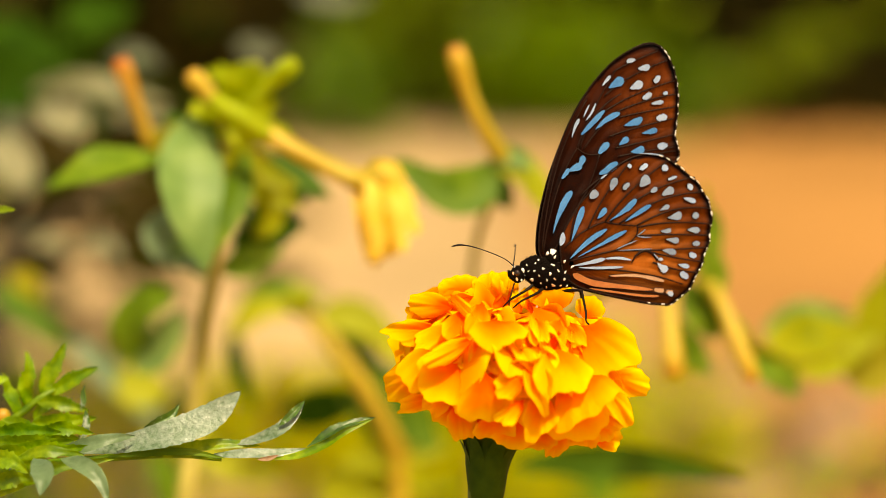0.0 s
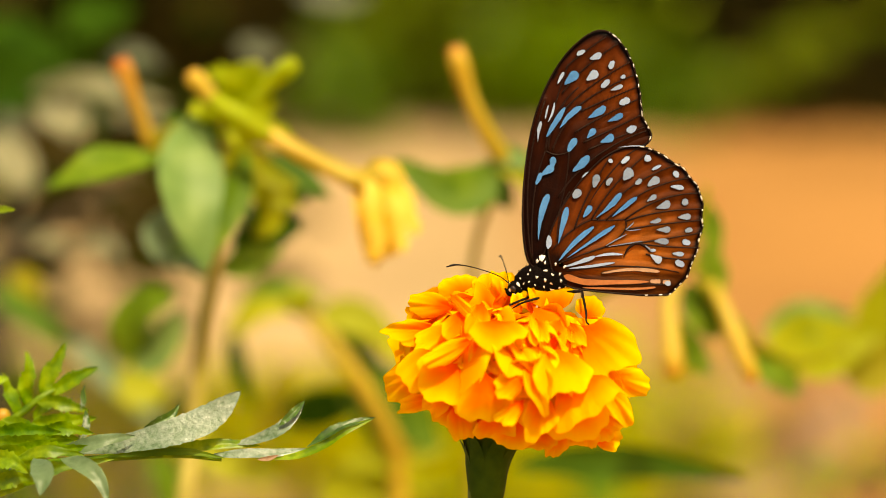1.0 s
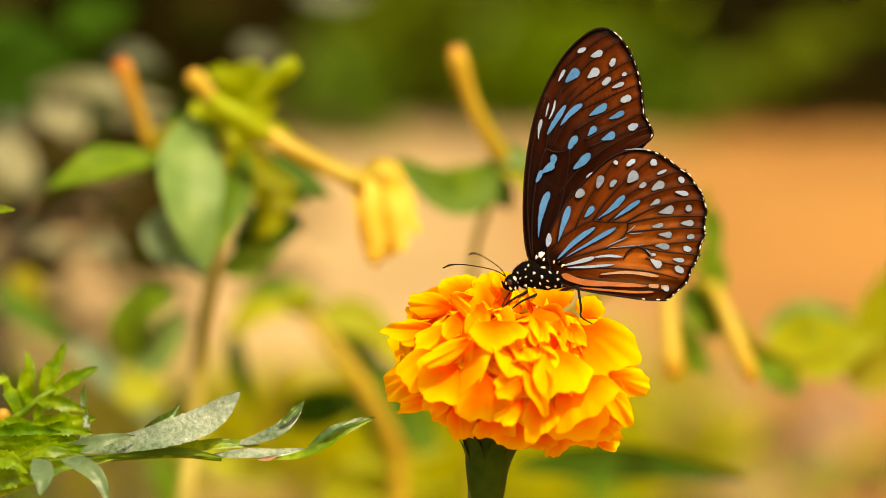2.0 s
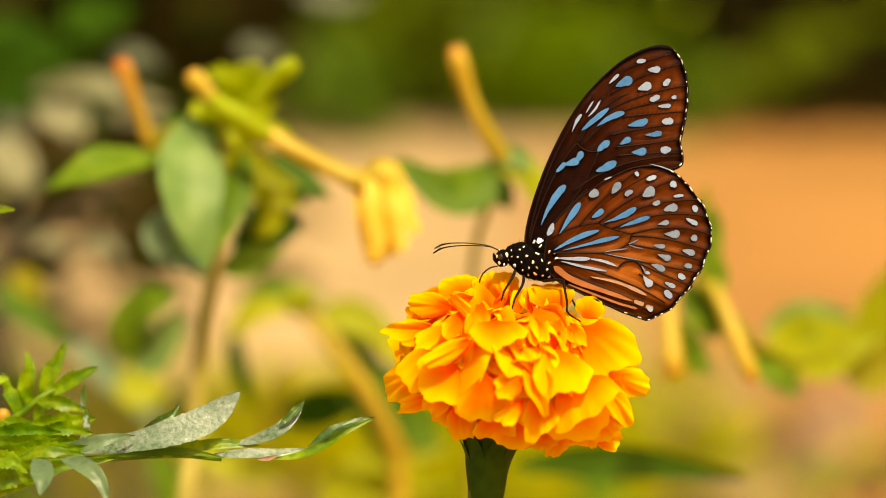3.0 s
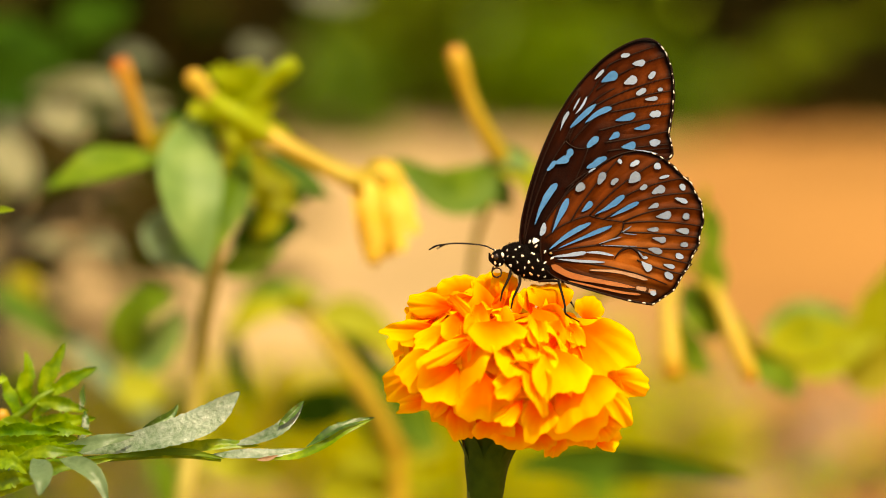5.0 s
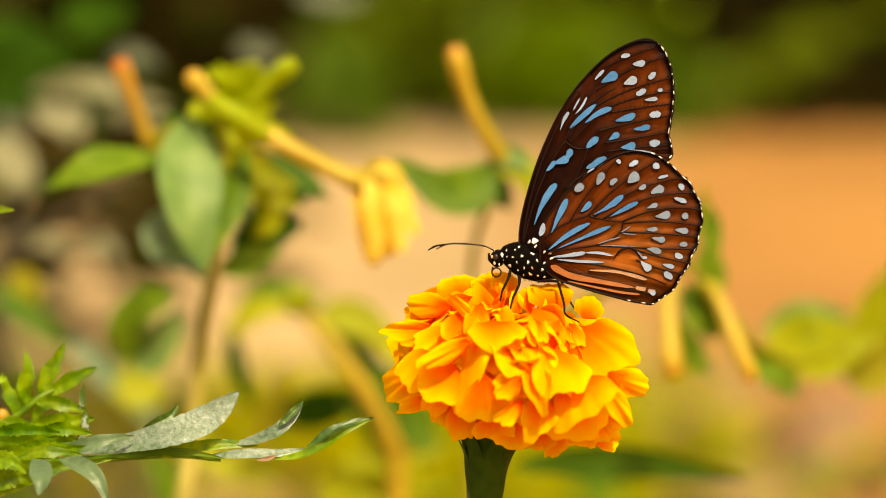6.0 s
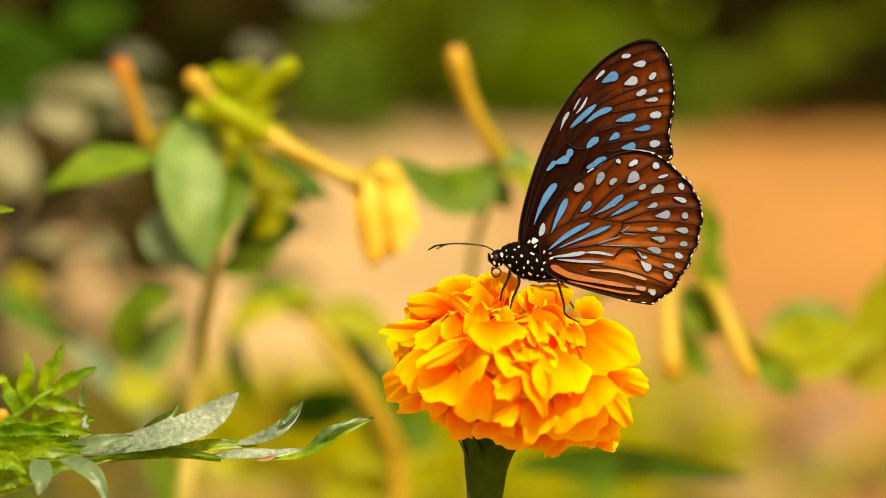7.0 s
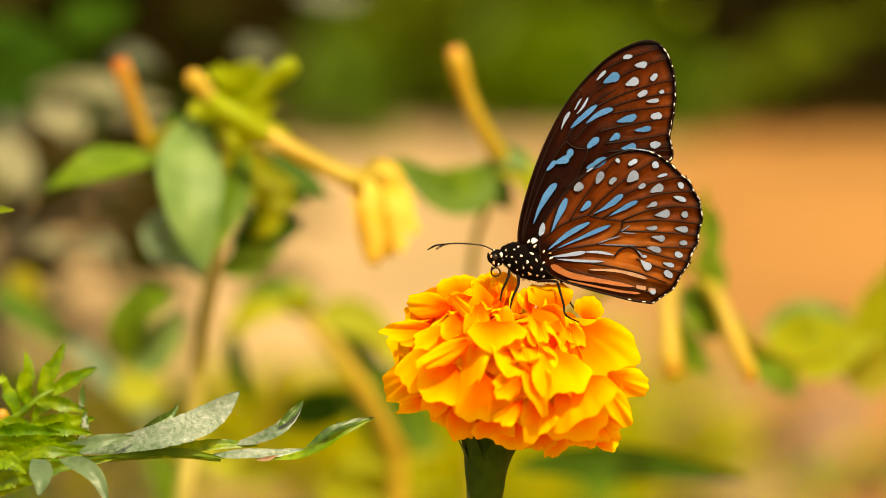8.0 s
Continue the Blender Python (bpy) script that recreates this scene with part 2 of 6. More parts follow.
# ---- ground ----
def build_ground():
    rng = np.random.default_rng(5)
    xs = np.concatenate([[-600, -120, -30, -8], np.linspace(-4, 4, 90), [8, 30, 120, 600]])
    ys = np.concatenate([[-600, -60, -10, -2], np.linspace(-0.8, 8, 90), [14, 40, 150, 900]])
    verts, faces = [], []
    for y in ys:
        for x in xs:
            near = abs(x) < 5 and -1 < y < 9
            h = 0.035 * noise.noise(Vector((x * 1.7, y * 1.7, 3))) if near else 0.0
            verts.append((x, y, h - 0.02))
    w = len(xs)
    for j in range(len(ys) - 1):
        for i in range(w - 1):
            faces.append((j * w + i, j * w + i + 1, (j + 1) * w + i + 1, (j + 1) * w + i))
    me = mesh_of("ground", verts, faces, M_SOIL)
    att = me.color_attributes.new("painted_tone", "FLOAT_COLOR", "POINT")
    cols = []
    for x, y, z in verts:
        # pale sand runs beside a strip of orange laterite
        k = (x - 0.07 - 0.10 * (y - 1.5)) / 0.26 + 1.4 * noise.noise(Vector((x * 1.1, y * 0.8, 9)))
        k = min(1.0, max(0.0, 0.5 + 0.5 * k))
        a, b = Vector((0.370, 0.247, 0.126)), Vector((0.362, 0.172, 0.055))
        c = a.lerp(b, k) * (1 + 0.22 * noise.noise(Vector((x * 2.3, y * 2.3, 1))) + 0.30 * noise.noise(Vector((x * 1.6 + 3, y * 0.8, 5))))
        cols += [c.x, c.y, c.z, 1.0]
    att.data.foreach_set("color", cols)
    ob = new("ground", me)
    tagged(ob, "sunlit sandy orange soil of a garden bed", "soil", kind="structure")


build_ground()


# ---- hedge and shrubs behind ----
def foliage(name, count, box, size, mat, seed, label, category, lean=0.5, hollow=-0.12, rise=0.0, slope=0.0):
    """Many small leaves that fill an uneven mass; one object of countless leaves."""
    rng = np.random.default_rng(seed)
    (x0, x1), (y0, y1), (z0, z1) = box
    verts, faces, uvs = [], [], []
    made = 0
    while made < count:
        x, y, z = rng.uniform(x0, x1), rng.uniform(y0, y1), rng.uniform(z0, z1)
        d = noise.noise(Vector((x * 1.6, y * 1.6, z * 1.6 + seed)))
        if d < hollow or z > z1 * (0.86 + 0.3 * noise.noise(Vector((x * 2.2, 7.1, seed)))):
            if rng.random() < 0.9:
                continue
        if rise and rng.random() > (max(z, 0.0) / z1) ** rise:
            continue
        a = Vector(rng.normal(size=3)).normalized()
        a.z = a.z * 0.5 - lean * 0.3
        b = a.cross(Vector(rng.normal(size=3))).normalized()
        c = a.cross(b).normalized()
        s = size * rng.uniform(0.6, 1.3)
        o = Vector((x, y, z + slope * (x - x0)))
        k = len(verts)
        for l, w, h in ((0, 0, 0), (0.35, 0.27, 0.05), (0.7, 0.22, 0.03), (1, 0, -0.08), (0.7, -0.22, 0.03), (0.35, -0.27, 0.05), (0.5, 0, -0.02)):
            verts.append(o + a * (l * s) + b * (w * s) + c * (h * s))
            uvs.append((w + 0.5, l))
        faces += [(k, k + 1, k + 6), (k + 1, k + 2, k + 6), (k + 2, k + 3, k + 6), (k + 3, k + 4, k + 6), (k + 4, k + 5, k + 6), (k + 5, k, k + 6)]
        made += 1
    ob = new(name, mesh_of(name, verts, faces, mat, uvs))
    return tagged(ob, label, category, kind="stuff")


foliage("hedge", 22000, ((-2.2, 2.4), (5.15, 7.5), (-0.05, 1.2)), 0.11, M_DARK, 11, "garden hedge, its shade put into the dark leaf colour", "hedge", hollow=-1)
foliage("bush", 210, ((-0.28, 0.24), (4.95, 5.2), (-0.03, 0.44)), 0.07, M_MOSS, 12, "green bush at the foot of the hedge", "bush", hollow=0.04)
foliage("bush", 230, ((0.20, 0.52), (4.95, 5.2), (-0.03, 0.36)), 0.07, M_MOSS, 13, "green bush at the foot of the hedge", "bush", hollow=-0.05)
foliage("bush", 64, ((0.62, 1.05), (4.90, 5.05), (0.05, 0.11)), 0.065, M_MOSS, 14, "olive bush leaning out before the hedge", "bush", hollow=-1, slope=0.55)
foliage("bush", 330, ((0.08, 0.34), (4.80, 4.92), (0.02, 0.26)), 0.08, M_FERN, 16, "deep green bush before the hedge", "bush", hollow=-0.2)
foliage("bush", 170, ((0.36, 0.56), (4.75, 4.90), (0.0, 0.18)), 0.07, M_LEAF, 17, "deep green bush before the hedge", "bush", hollow=-0.3)
foliage("bush", 150, ((-0.30, -0.14), (4.70, 4.85), (0.0, 0.24)), 0.07, M_LEAF, 18, "green bush before the hedge", "bush", hollow=-0.3)
# added skirt of dark leaves covers the lit soil under the hedge
foliage("undergrowth", 1900, ((-1.1, 1.4), (5.0, 5.35), (-0.03, 0.13)), 0.07, M_DARK, 15, "leaves added along the hedge foot, coloured dark for shade", "undergrowth", hollow=-1)
foliage("grass", 2600, ((-0.9, 0.30), (1.6, 2.4), (-0.01, 0.04)), 0.045, M_STRAW, 31, "short yellow-green grass on the soil", "grass", lean=-1.2, hollow=-0.05)

# ---- marigold with the butterfly ----
def petal_mesh(seed):
    """A broad fan-shaped ray petal with a ruffled, lobed margin that curls back; base at the origin, along y, upper face to z."""
    rng = np.random.default_rng(seed)
    n, m = 13, 26
    ph = rng.uniform(0, 6.28, 7)
    lobes = rng.uniform(0.04, 0.09)
    spread = rng.uniform(0.85, 1.05)
    curl, cup, back = rng.uniform(0.0, 0.35), rng.uniform(-0.10, 0.45), rng.uniform(0.05, 0.32)
    verts, faces, uvs = [], [], []
    for i in range(n):
        s = i / (n - 1)
        for k in range(m + 1):
            c = 2 * k / m - 1
            rim = 1 - 0.30 * abs(c) ** 5 - lobes * (0.5 + 0.5 * math.cos(c * 7.0 + ph[0])) - 0.025 * math.sin(c * 17 + ph[6])
            r = s * rim
            fan = c * spread * (0.55 + 0.45 * math.sin(min(1.0, s * 1.3) * math.pi * 0.5))
            x, y = math.sin(fan) * r, math.cos(fan) * r
            z = cup * x * x * 1.6 - curl * r * r - back * max(0.0, s - 0.55) ** 2 * 4.0 * (1 + 0.5 * math.sin(c * 3 + ph[5]))
            z += s ** 2.6 * (0.10 * math.sin(c * 3.6 + ph[1]) + 0.05 * math.sin(c * 8.0 + ph[2]) + 0.012 * math.sin(c * 21 + ph[4]))
            z += 0.003 * math.sin(c * 26 + ph[4]) * s + 0.04 * math.sin(s * 7.0 + ph[5] + c * 2) * s
            verts.append((x + 0.03 * math.sin(s * 5 + ph[3]) * s, y, z))
            uvs.append((0.5 + 0.5 * c, s * (0.80 + 0.20 * rim)))
    w = m + 1
    for i in range(n - 1):
        for k in range(m):
            faces.append((i * w + k, i * w + k + 1, (i + 1) * w + k + 1, (i + 1) * w + k))
    return mesh_of("petal", verts, faces, M_PETAL, uvs)


# outer petals of the open side, from the middle of the head, mm: place, way of the tip (degrees from right, turning up),
# length, width, lean towards the viewer, and how deep each is set in
PETALS_CROWN = [
    (-10.9, 15.4, 110, 6.8, 7.9, -18, 6), (-4.3, 14.8, 82, 9.7, 7.3, -8, 2), (-15.5, 12.9, 172, 6.4, 4.8, 25, 0), (-11.2, 13.8, 320, 4.8, 2.4, 35, -3),
    (-3.9, 8.9, 272, 5.5, 11.4, 50, -2), (0.8, 11.2, 86, 5.7, 2.9, 0, -6), (3.2, 12.1, 100, 6.6, 3.7, -6, 2), (8.0, 12.7, 92, 7.9, 9.7, -14, 8),
    (15.2, 10.4, 80, 6.2, 5.5, -16, 9), (15.9, 5.8, 312, 10.1, 14.5, 34, -1), (11.8, 8.5, 300, 4.4, 4.0, 45, 2), (8.0, 8.0, 250, 5.3, 5.1, 30, 2),
    (4.0, 8.6, 270, 4.8, 4.4, 35, 1),
]
PETALS_UPPER = [
    (8.8, 2.5, 285, 8.1, 12.1, 46, -3), (13.8, -2.5, 272, 8.6, 16.5, 48, -3), (5.0, -1.0, 292, 9.2, 5.7, 30, -2), (-0.7, -1.4, 205, 4.6, 5.1, 30, -2),
    (2.3, -1.4, 268, 6.6, 5.5, -12, 4), (-10.9, 5.0, 213, 8.4, 3.7, 48, -2), (-17.3, 2.5, 240, 7.3, 9.2, 38, -1), (-18.4, 7.6, 178, 8.4, 5.5, 35, 1),
    (-17.6, 10.2, 150, 6.2, 4.0, 20, 4), (-10.9, 8.8, 262, 7.9, 8.1, 12, 2), (-21.2, -0.8, 197, 7.9, 8.1, 12, 1), (-13.1, -0.1, 236, 9.7, 12.3, 24, -1),
]
PETALS_MIDDLE = [
    (-5.8, -4.3, 274, 10.6, 12.3, 4, -2.5), (-18.4, -5.4, 192, 7.3, 3.7, 22, 1), (-10.4, -10.9, 285, 7.3, 5.5, 25, 0), (-15.1, -6.7, 225, 6.4, 5.1, 20, 1),
    (-13.5, -9.6, 245, 6.2, 5.5, 10, 2), (0.3, -6.7, 240, 5.1, 4.4, 32, -2), (4.7, -7.6, 262, 8.1, 6.8, 26, -1), (11.2, -8.2, 272, 9.2, 12.3, 22, -2),
    (18.6, -5.0, 300, 8.4, 5.7, 32, 0), (22.3, -1.4, 345, 7.3, 5.3, 14, 2), (19.2, -9.1, 325, 7.0, 5.5, 18, 1),
]
PETALS_LOWER = [
    (14.8, -12.0, 283, 6.4, 4.0, 12, 0), (17.7, -11.3, 295, 5.7, 4.8, 16, 0), (19.0, -13.8, 345, 7.0, 4.8, 16, 2), (-4.3, -10.7, 268, 7.3, 8.8, -16, 1),
    (0.0, -12.4, 264, 7.3, 8.4, -18, 1), (4.7, -13.1, 270, 7.5, 8.6, -20, 1), (9.1, -14.0, 271, 9.2, 5.1, -20, 2), (12.9, -12.9, 278, 6.8, 7.7, -16, 1),
    (-12.0, -12.2, 238, 6.6, 6.4, -26, 3), (-6.0, 5.0, 285, 6.6, 6.6, 30, 1),
]
PETALS_BETWEEN = [
    (-2.1, 3.3, 300, 6.4, 5.7, 25, 1), (1.1, 4.7, 80, 4.8, 4.4, 10, -1), (13.8, 2.5, 330, 6.2, 6.2, 30, 2), (10.4, 6.0, 320, 5.7, 5.3, 30, 3),
    (-6.5, 1.6, 250, 7.7, 7.0, 20, 2), (-14.8, 7.7, 200, 6.4, 5.3, 38, 0), (-3.9, 6.0, 240, 5.3, 5.3, 40, 0), (6.6, 6.0, 285, 5.3, 4.8, 32, 1),
    (-8.2, -7.2, 255, 6.6, 6.6, 5, 2), (-2.8, -8.8, 285, 6.6, 6.2, 5, 1), (8.2, -5.0, 280, 6.6, 6.6, 20, 2), (14.8, -6.0, 290, 6.6, 6.2, 25, 2),
    (17.1, -0.6, 320, 6.6, 6.6, 25, 2), (-19.2, -2.3, 205, 6.6, 6.6, 10, 3), (-0.8, 14.8, 75, 6.6, 5.5, -15, 6), (-7.2, 11.0, 255, 5.5, 5.3, 30, 0),
    (-15.9, -2.8, 220, 6.6, 6.2, 15, 2), (20.4, 2.8, 350, 7.3, 7.9, 18, 4), (-9.3, -3.9, 240, 6.4, 5.7, 18, 1),
]


def build_marigold():
    base = root_on_ground((8.14, 0, -48.29))
    plant = thing("marigold_plant", base, "orange marigold in full bloom on a dark green stem", "flower")
    foot = to_f(base.translation)
    v, f, u = tube([foot, (8.58, 0, -116.49), (7.81, 0, -50.49), (8.36, 0, -44.99), (9.02, 0, -39.49), (9.02, 0, -36.19)],
                   [3.6, 3.4, 3.2, 3.0, 3.0, 3.2, 3.6, 4.0], sides=14, n=48, wobble=0.02)
    part("stem", mesh_of("stem", in_world(v), f, M_STEM, u), plant, "thick green stem")
    v, f, u = tube([(7.92, 0, -51.04), (8.25, 0, -48.29), (8.58, 0, -43.89), (9.02, 0, -39.49), (9.46, 0, -37.07), (10.78, 0, -34.21)], [3.1, 3.4, 4.0, 4.8, 5.6, 9.0], sides=20, n=18, wobble=0.03)
    part("calyx", mesh_of("calyx", in_world(v), f, M_CALYX, u), plant, "dark green ribbed calyx under the petals")
    for k in range(8):
        a = 2 * math.pi * k / 8 + 0.2
        foot_p = Vector((8.58, 0, -44.99)) + Vector((math.cos(a) * 3.6, math.sin(a) * 3.6, 0))
        mid_p = Vector((9.02, 0, -40.04)) + Vector((math.cos(a) * 4.7, math.sin(a) * 4.7, 0))
        tip_p = Vector((9.9, 0, -35.97)) + Vector((math.cos(a) * 7.4, math.sin(a) * 7.4, 0))
        v, f, u = blade([foot_p, mid_p, tip_p], 3.4, n=9, across=4, fold=-0.12, facing=(math.cos(a), math.sin(a), 0.1), base_w=0.3)
        part("sepal", mesh_of("sepal", in_world(v), f, M_CALYX, u), plant)
    centre = Vector((13.64, 0, -23.76))
    head_place = F @ Matrix.Translation(centre * 0.001)
    v, f, u = tube([(0, 0, -13), (0, 0, -9), (0, 0, -3), (0, 0, 3), (0, 0, 6)], [6, 13, 16, 13, 7], sides=16, n=12)
    head = part("flower_head", mesh_of("flower_head", [Vector(p) * 0.001 for p in v], f, M_PETAL, u), plant,
                "globe of ruffled orange petals", place=base.inverted() @ head_place)
    rng = np.random.default_rng(3)
    kinds = [petal_mesh(s) for s in range(40, 56)]
    count = 185
    for i in range(count):
        q = (i + 0.5) / count
        cosine = 1.0 - q * 1.72
        th = math.acos(cosine)
        ph = i * 2.39996 + rng.normal() * 0.12
        up = float(np.interp(math.cos(ph) * math.sin(th), [-0.9, -0.35, 0.1, 0.9], [17.0, 17.0, 12.5, 14.0])) if cosine > 0 else 17.0
        wide = 22.2
        lump = 1 + 0.07 * noise.noise(Vector((math.cos(ph) * 1.5, math.sin(ph) * 1.5, th * 1.4)))
        inner = math.sin(th) * math.sin(ph) < -0.15
        if cosine < 0:
            lump *= 1 + 0.28 * cosine
        if inner:
            lump *= 0.87
        if th < 0.95 and math.sin(ph) > -0.3 and math.cos(ph) * math.sin(th) > -0.12:
            lump *= 0.72
        s = Vector((wide * math.sin(th) * math.cos(ph), wide * math.sin(th) * math.sin(ph), up * math.cos(th))) * lump
        if s.z < 0:
            # the head leans, so its underside rises on one side
            s.z *= 1 - 0.42 * min(1.0, max(0.0, -s.x / 18))
            s.x *= 1 - 0.10 * min(1.0, -s.z / 12)
        out = Vector((s.x / wide ** 1.2, s.y / wide ** 1.2, s.z / up ** 1.2 + 0.10)).normalized()
        length = 11.5 * rng.uniform(0.85, 1.2) * (0.66 + 0.4 * math.sin(th))
        zax = Vector((0, 0, 1)) - out * out.z
        if zax.length < 0.15:
            zax = Vector((math.cos(ph), math.sin(ph), 0))
        zax = (zax.normalized() + out * (0.25 + 0.6 * math.sin(th))).normalized()
        yax = (out - zax * out.dot(zax)).normalized()
        xax = yax.cross(zax)
        turn = Matrix((xax, yax, zax)).transposed()
        turn = turn @ Euler((rng.normal() * 0.28, rng.normal() * 0.45, rng.normal() * 0.25)).to_matrix()
        start = s - (turn @ Vector((0, 1, -0.2))) * length * 0.9
        size = length * rng.uniform(0.95, 1.15)
        m = Matrix.LocRotScale(start * 0.001, turn.to_quaternion(), (size * 0.00092, size * 0.00095, size * 0.001))
        part("petal", kinds[i % len(kinds)], head, place=m)
    for k, (x, z, way, long, broad, lean, inset) in enumerate(PETALS_CROWN + PETALS_UPPER + PETALS_MIDDLE + PETALS_LOWER + PETALS_BETWEEN):
        if k >= len(PETALS_CROWN + PETALS_UPPER + PETALS_MIDDLE + PETALS_LOWER):
            inset += 2.2
        d = 1 - (x / 25.0) ** 2 - (z / (19.5 if z > 0 else 17.5)) ** 2
        y = -21.0 * math.sqrt(max(d, 0.03)) + inset
        if 60 < way < 130:
            # upright petals behind the feet
            y = 1.5 if x < 0 else -3.6
        if lean > 10:
            lean += 14 if z > -8 else -6
        elif 70 < way < 130:
            z += 2.0
        if z < -6:
            z += 0.3 if x > -7 else 2.2
        x *= 0.96
        t0 = Vector((math.cos(radians(way)), 0, math.sin(radians(way))))
        n0 = Vector((0, -1, 0))
        spin = Matrix.Rotation(radians(lean), 3, t0.cross(n0))
        yax, zax = spin @ t0, spin @ n0
        turn = Matrix((yax.cross(zax), yax, zax)).transposed() @ Euler((rng.normal() * 0.08, rng.normal() * 0.16, rng.normal() * 0.06)).to_matrix()
        # a leaning petal looks shorter than it is
        long /= max(0.72, math.cos(radians(lean)))
        start = Vector((x, y, z)) - yax * long * 0.50 - n0 * long * 0.08
        m = Matrix.LocRotScale(start * 0.001, turn.to_quaternion(), (broad * 0.00083, long * 0.00092, long * 0.00100))
        part("petal", kinds[(k * 7) % len(kinds)], head, place=m)
    return plant


build_marigold()


# ---- neighbouring marigold: its toothed leaves reach in from the side ----
def build_foliage_plant():
    base = root_on_ground((-101.47, 10, -40.3))
    plant = thing("marigold_plant", base, "marigold foliage with toothed green leaflets, some painted pale for sheen, beside the flower", "plant")
    foot = to_f(base.translation)
    tube_part(plant, "stem", [foot, (-102.03, 10, -118.87), (-101.47, 10, -51.52), (-100.75, 12, -35.95), (-98.89, 14, -22.52)], [4, 3.6, 3.2, 2.6, 1.8], M_STEM, "green main stem", sides=10, n=30)
    tube_part(plant, "leaf_stalk", [(-102.2, 8, -45.2), (-89.2, 4, -43.4), (-80.0, 2, -42.3), (-71.9, 0, -41.2), (-53.2, 0, -40.1), (-43.0, -1, -40.9)], [1.5, 1.3, 1.0, 0.8, 0.6, 0.4], M_FERN, "green leaf stalk", n=24)
    tube_part(plant, "leaf_stalk", [(-103.0, 12, -40.5), (-90.8, 13, -37.4), (-85.3, 14, -33.6), (-80.9, 15, -30.0), (-77.9, 16, -28.3)], [1.3, 1.1, 0.9, 0.8, 0.5], M_FERN, n=20)
    # leaflets of the long leaf, sky sheen painted in their grey
    d = dict(n=64, across=8, wave=0.05, facing=(0.05, -0.72, 0.68))
    leaf_part(plant, "leaflet", [(-75.7, 0, -40.1), (-64.0, -2, -38.2), (-52.8, -4, -35.7), (-45.0, -3, -32.5), (-39.2, -2, -27.6)], 6.6, M_SHEEN, "leaflet painted grey-green for its sky sheen", roll=14, fold=0.10, shape=1.45, serration=0.10, teeth=11, **d)
    leaf_part(plant, "leaflet", [(-59.7, -1, -36.8), (-55.9, -1, -34.1), (-53.0, 0, -32.4), (-51.6, 2, -30.3)], 2.4, M_SPECK, "dark curled lobe of the grey-green leaflet", roll=40, fold=0.5, serration=0.2, teeth=5, **d)
    leaf_part(plant, "leaflet", [(-42.7, 0, -38.2), (-36.7, -1, -37.1), (-32.0, -2, -35.2), (-29.2, -1, -32.6), (-27.1, 1, -29.8)], 2.9, M_SHEEN, "leaflet painted grey-green for sky sheen, with a dark tip", roll=12, fold=0.22, shape=1.1, serration=0.12, teeth=9, **d)
    leaf_part(plant, "leaflet", [(-31.7, -2.6, -34.2), (-29.8, -2.4, -32.5), (-28.3, -1.5, -31.0), (-27.0, 0.8, -29.6)], 1.7, M_SPECK, "dark green rolled tip of a leaflet", roll=20, fold=0.4, serration=0.2, teeth=5, **d)
    leaf_part(plant, "leaflet", [(-72.1, 1, -41.3), (-59.7, -1, -39.8), (-49.8, -1.5, -38.6), (-42.6, -1, -37.9), (-35.6, 0, -38.3)], 2.7, M_FERN, "fresh green toothed leaflet", roll=12, fold=0.25, shape=1.25, serration=0.12, teeth=10, **d)
    leaf_part(plant, "leaflet", [(-69.4, -2, -40.6), (-58.4, -3, -39.5), (-49.6, -3, -39.2), (-42.1, -2, -40.6)], 1.6, M_LEAF, "narrow green leaflet", roll=30, fold=0.3, shape=1.0, serration=0.1, teeth=7, **d)
    leaf_part(plant, "leaflet", [(-45.7, -1, -40.1), (-38.8, -2, -39.7), (-32.2, -2, -39.5), (-25.0, -1, -38.9)], 2.3, M_SHEEN, "upper face of a curled leaflet, painted whitish for sheen", roll=8, fold=0.15, shape=0.9, serration=0.08, teeth=8, **d)
    leaf_part(plant, "leaflet", [(-36.6, -2, -40.6), (-28.9, -2.6, -40.2), (-23.4, -2.6, -38.2), (-18.8, -2, -35.3), (-13.2, 0, -32.9)], 1.9, M_FERN, "green underside of a curled leaflet", roll=10, fold=0.3, shape=1.05, serration=0.08, teeth=9, **d)
    leaf_part(plant, "leaflet", [(-26.7, -1.6, -38.6), (-22.6, -2.2, -36.1), (-18.9, -1.6, -34.2), (-13.0, 0.6, -32.8)], 2.5, M_SPECK, "dark green speckled leaflet with a curled tip", roll=-6, fold=0.35, shape=1.0, serration=0.22, teeth=9, **d)
    leaf_part(plant, "leaflet", [(-35.9, -3, -40.7), (-34.3, -3, -40.6), (-33.0, -3, -40.3), (-31.7, -3, -39.8)], 0.9, M_BROWN, "withered brown fold of a leaflet", roll=10, fold=0.3, n=12)
    # blurred lower leaflets
    e = dict(n=40, across=6, wave=0.05, facing=(0.1, -0.75, 0.62))
    leaf_part(plant, "leaflet", [(-77.1, -14, -39.6), (-75.1, -19, -41.3), (-74.3, -22, -43.0), (-74.5, -24, -45.7)], 4.6, M_SAGE, "drooping grey-green leaflet", roll=10, fold=0.25, serration=0.1, teeth=6, **e)
    leaf_part(plant, "leaflet", [(-72.5, -12, -39.8), (-68.0, -16, -40.7), (-64.5, -18, -43.1), (-62.3, -20, -47.6)], 3.6, M_SAGE, "drooping grey-green leaflet", roll=10, fold=0.25, serration=0.1, teeth=6, **e)
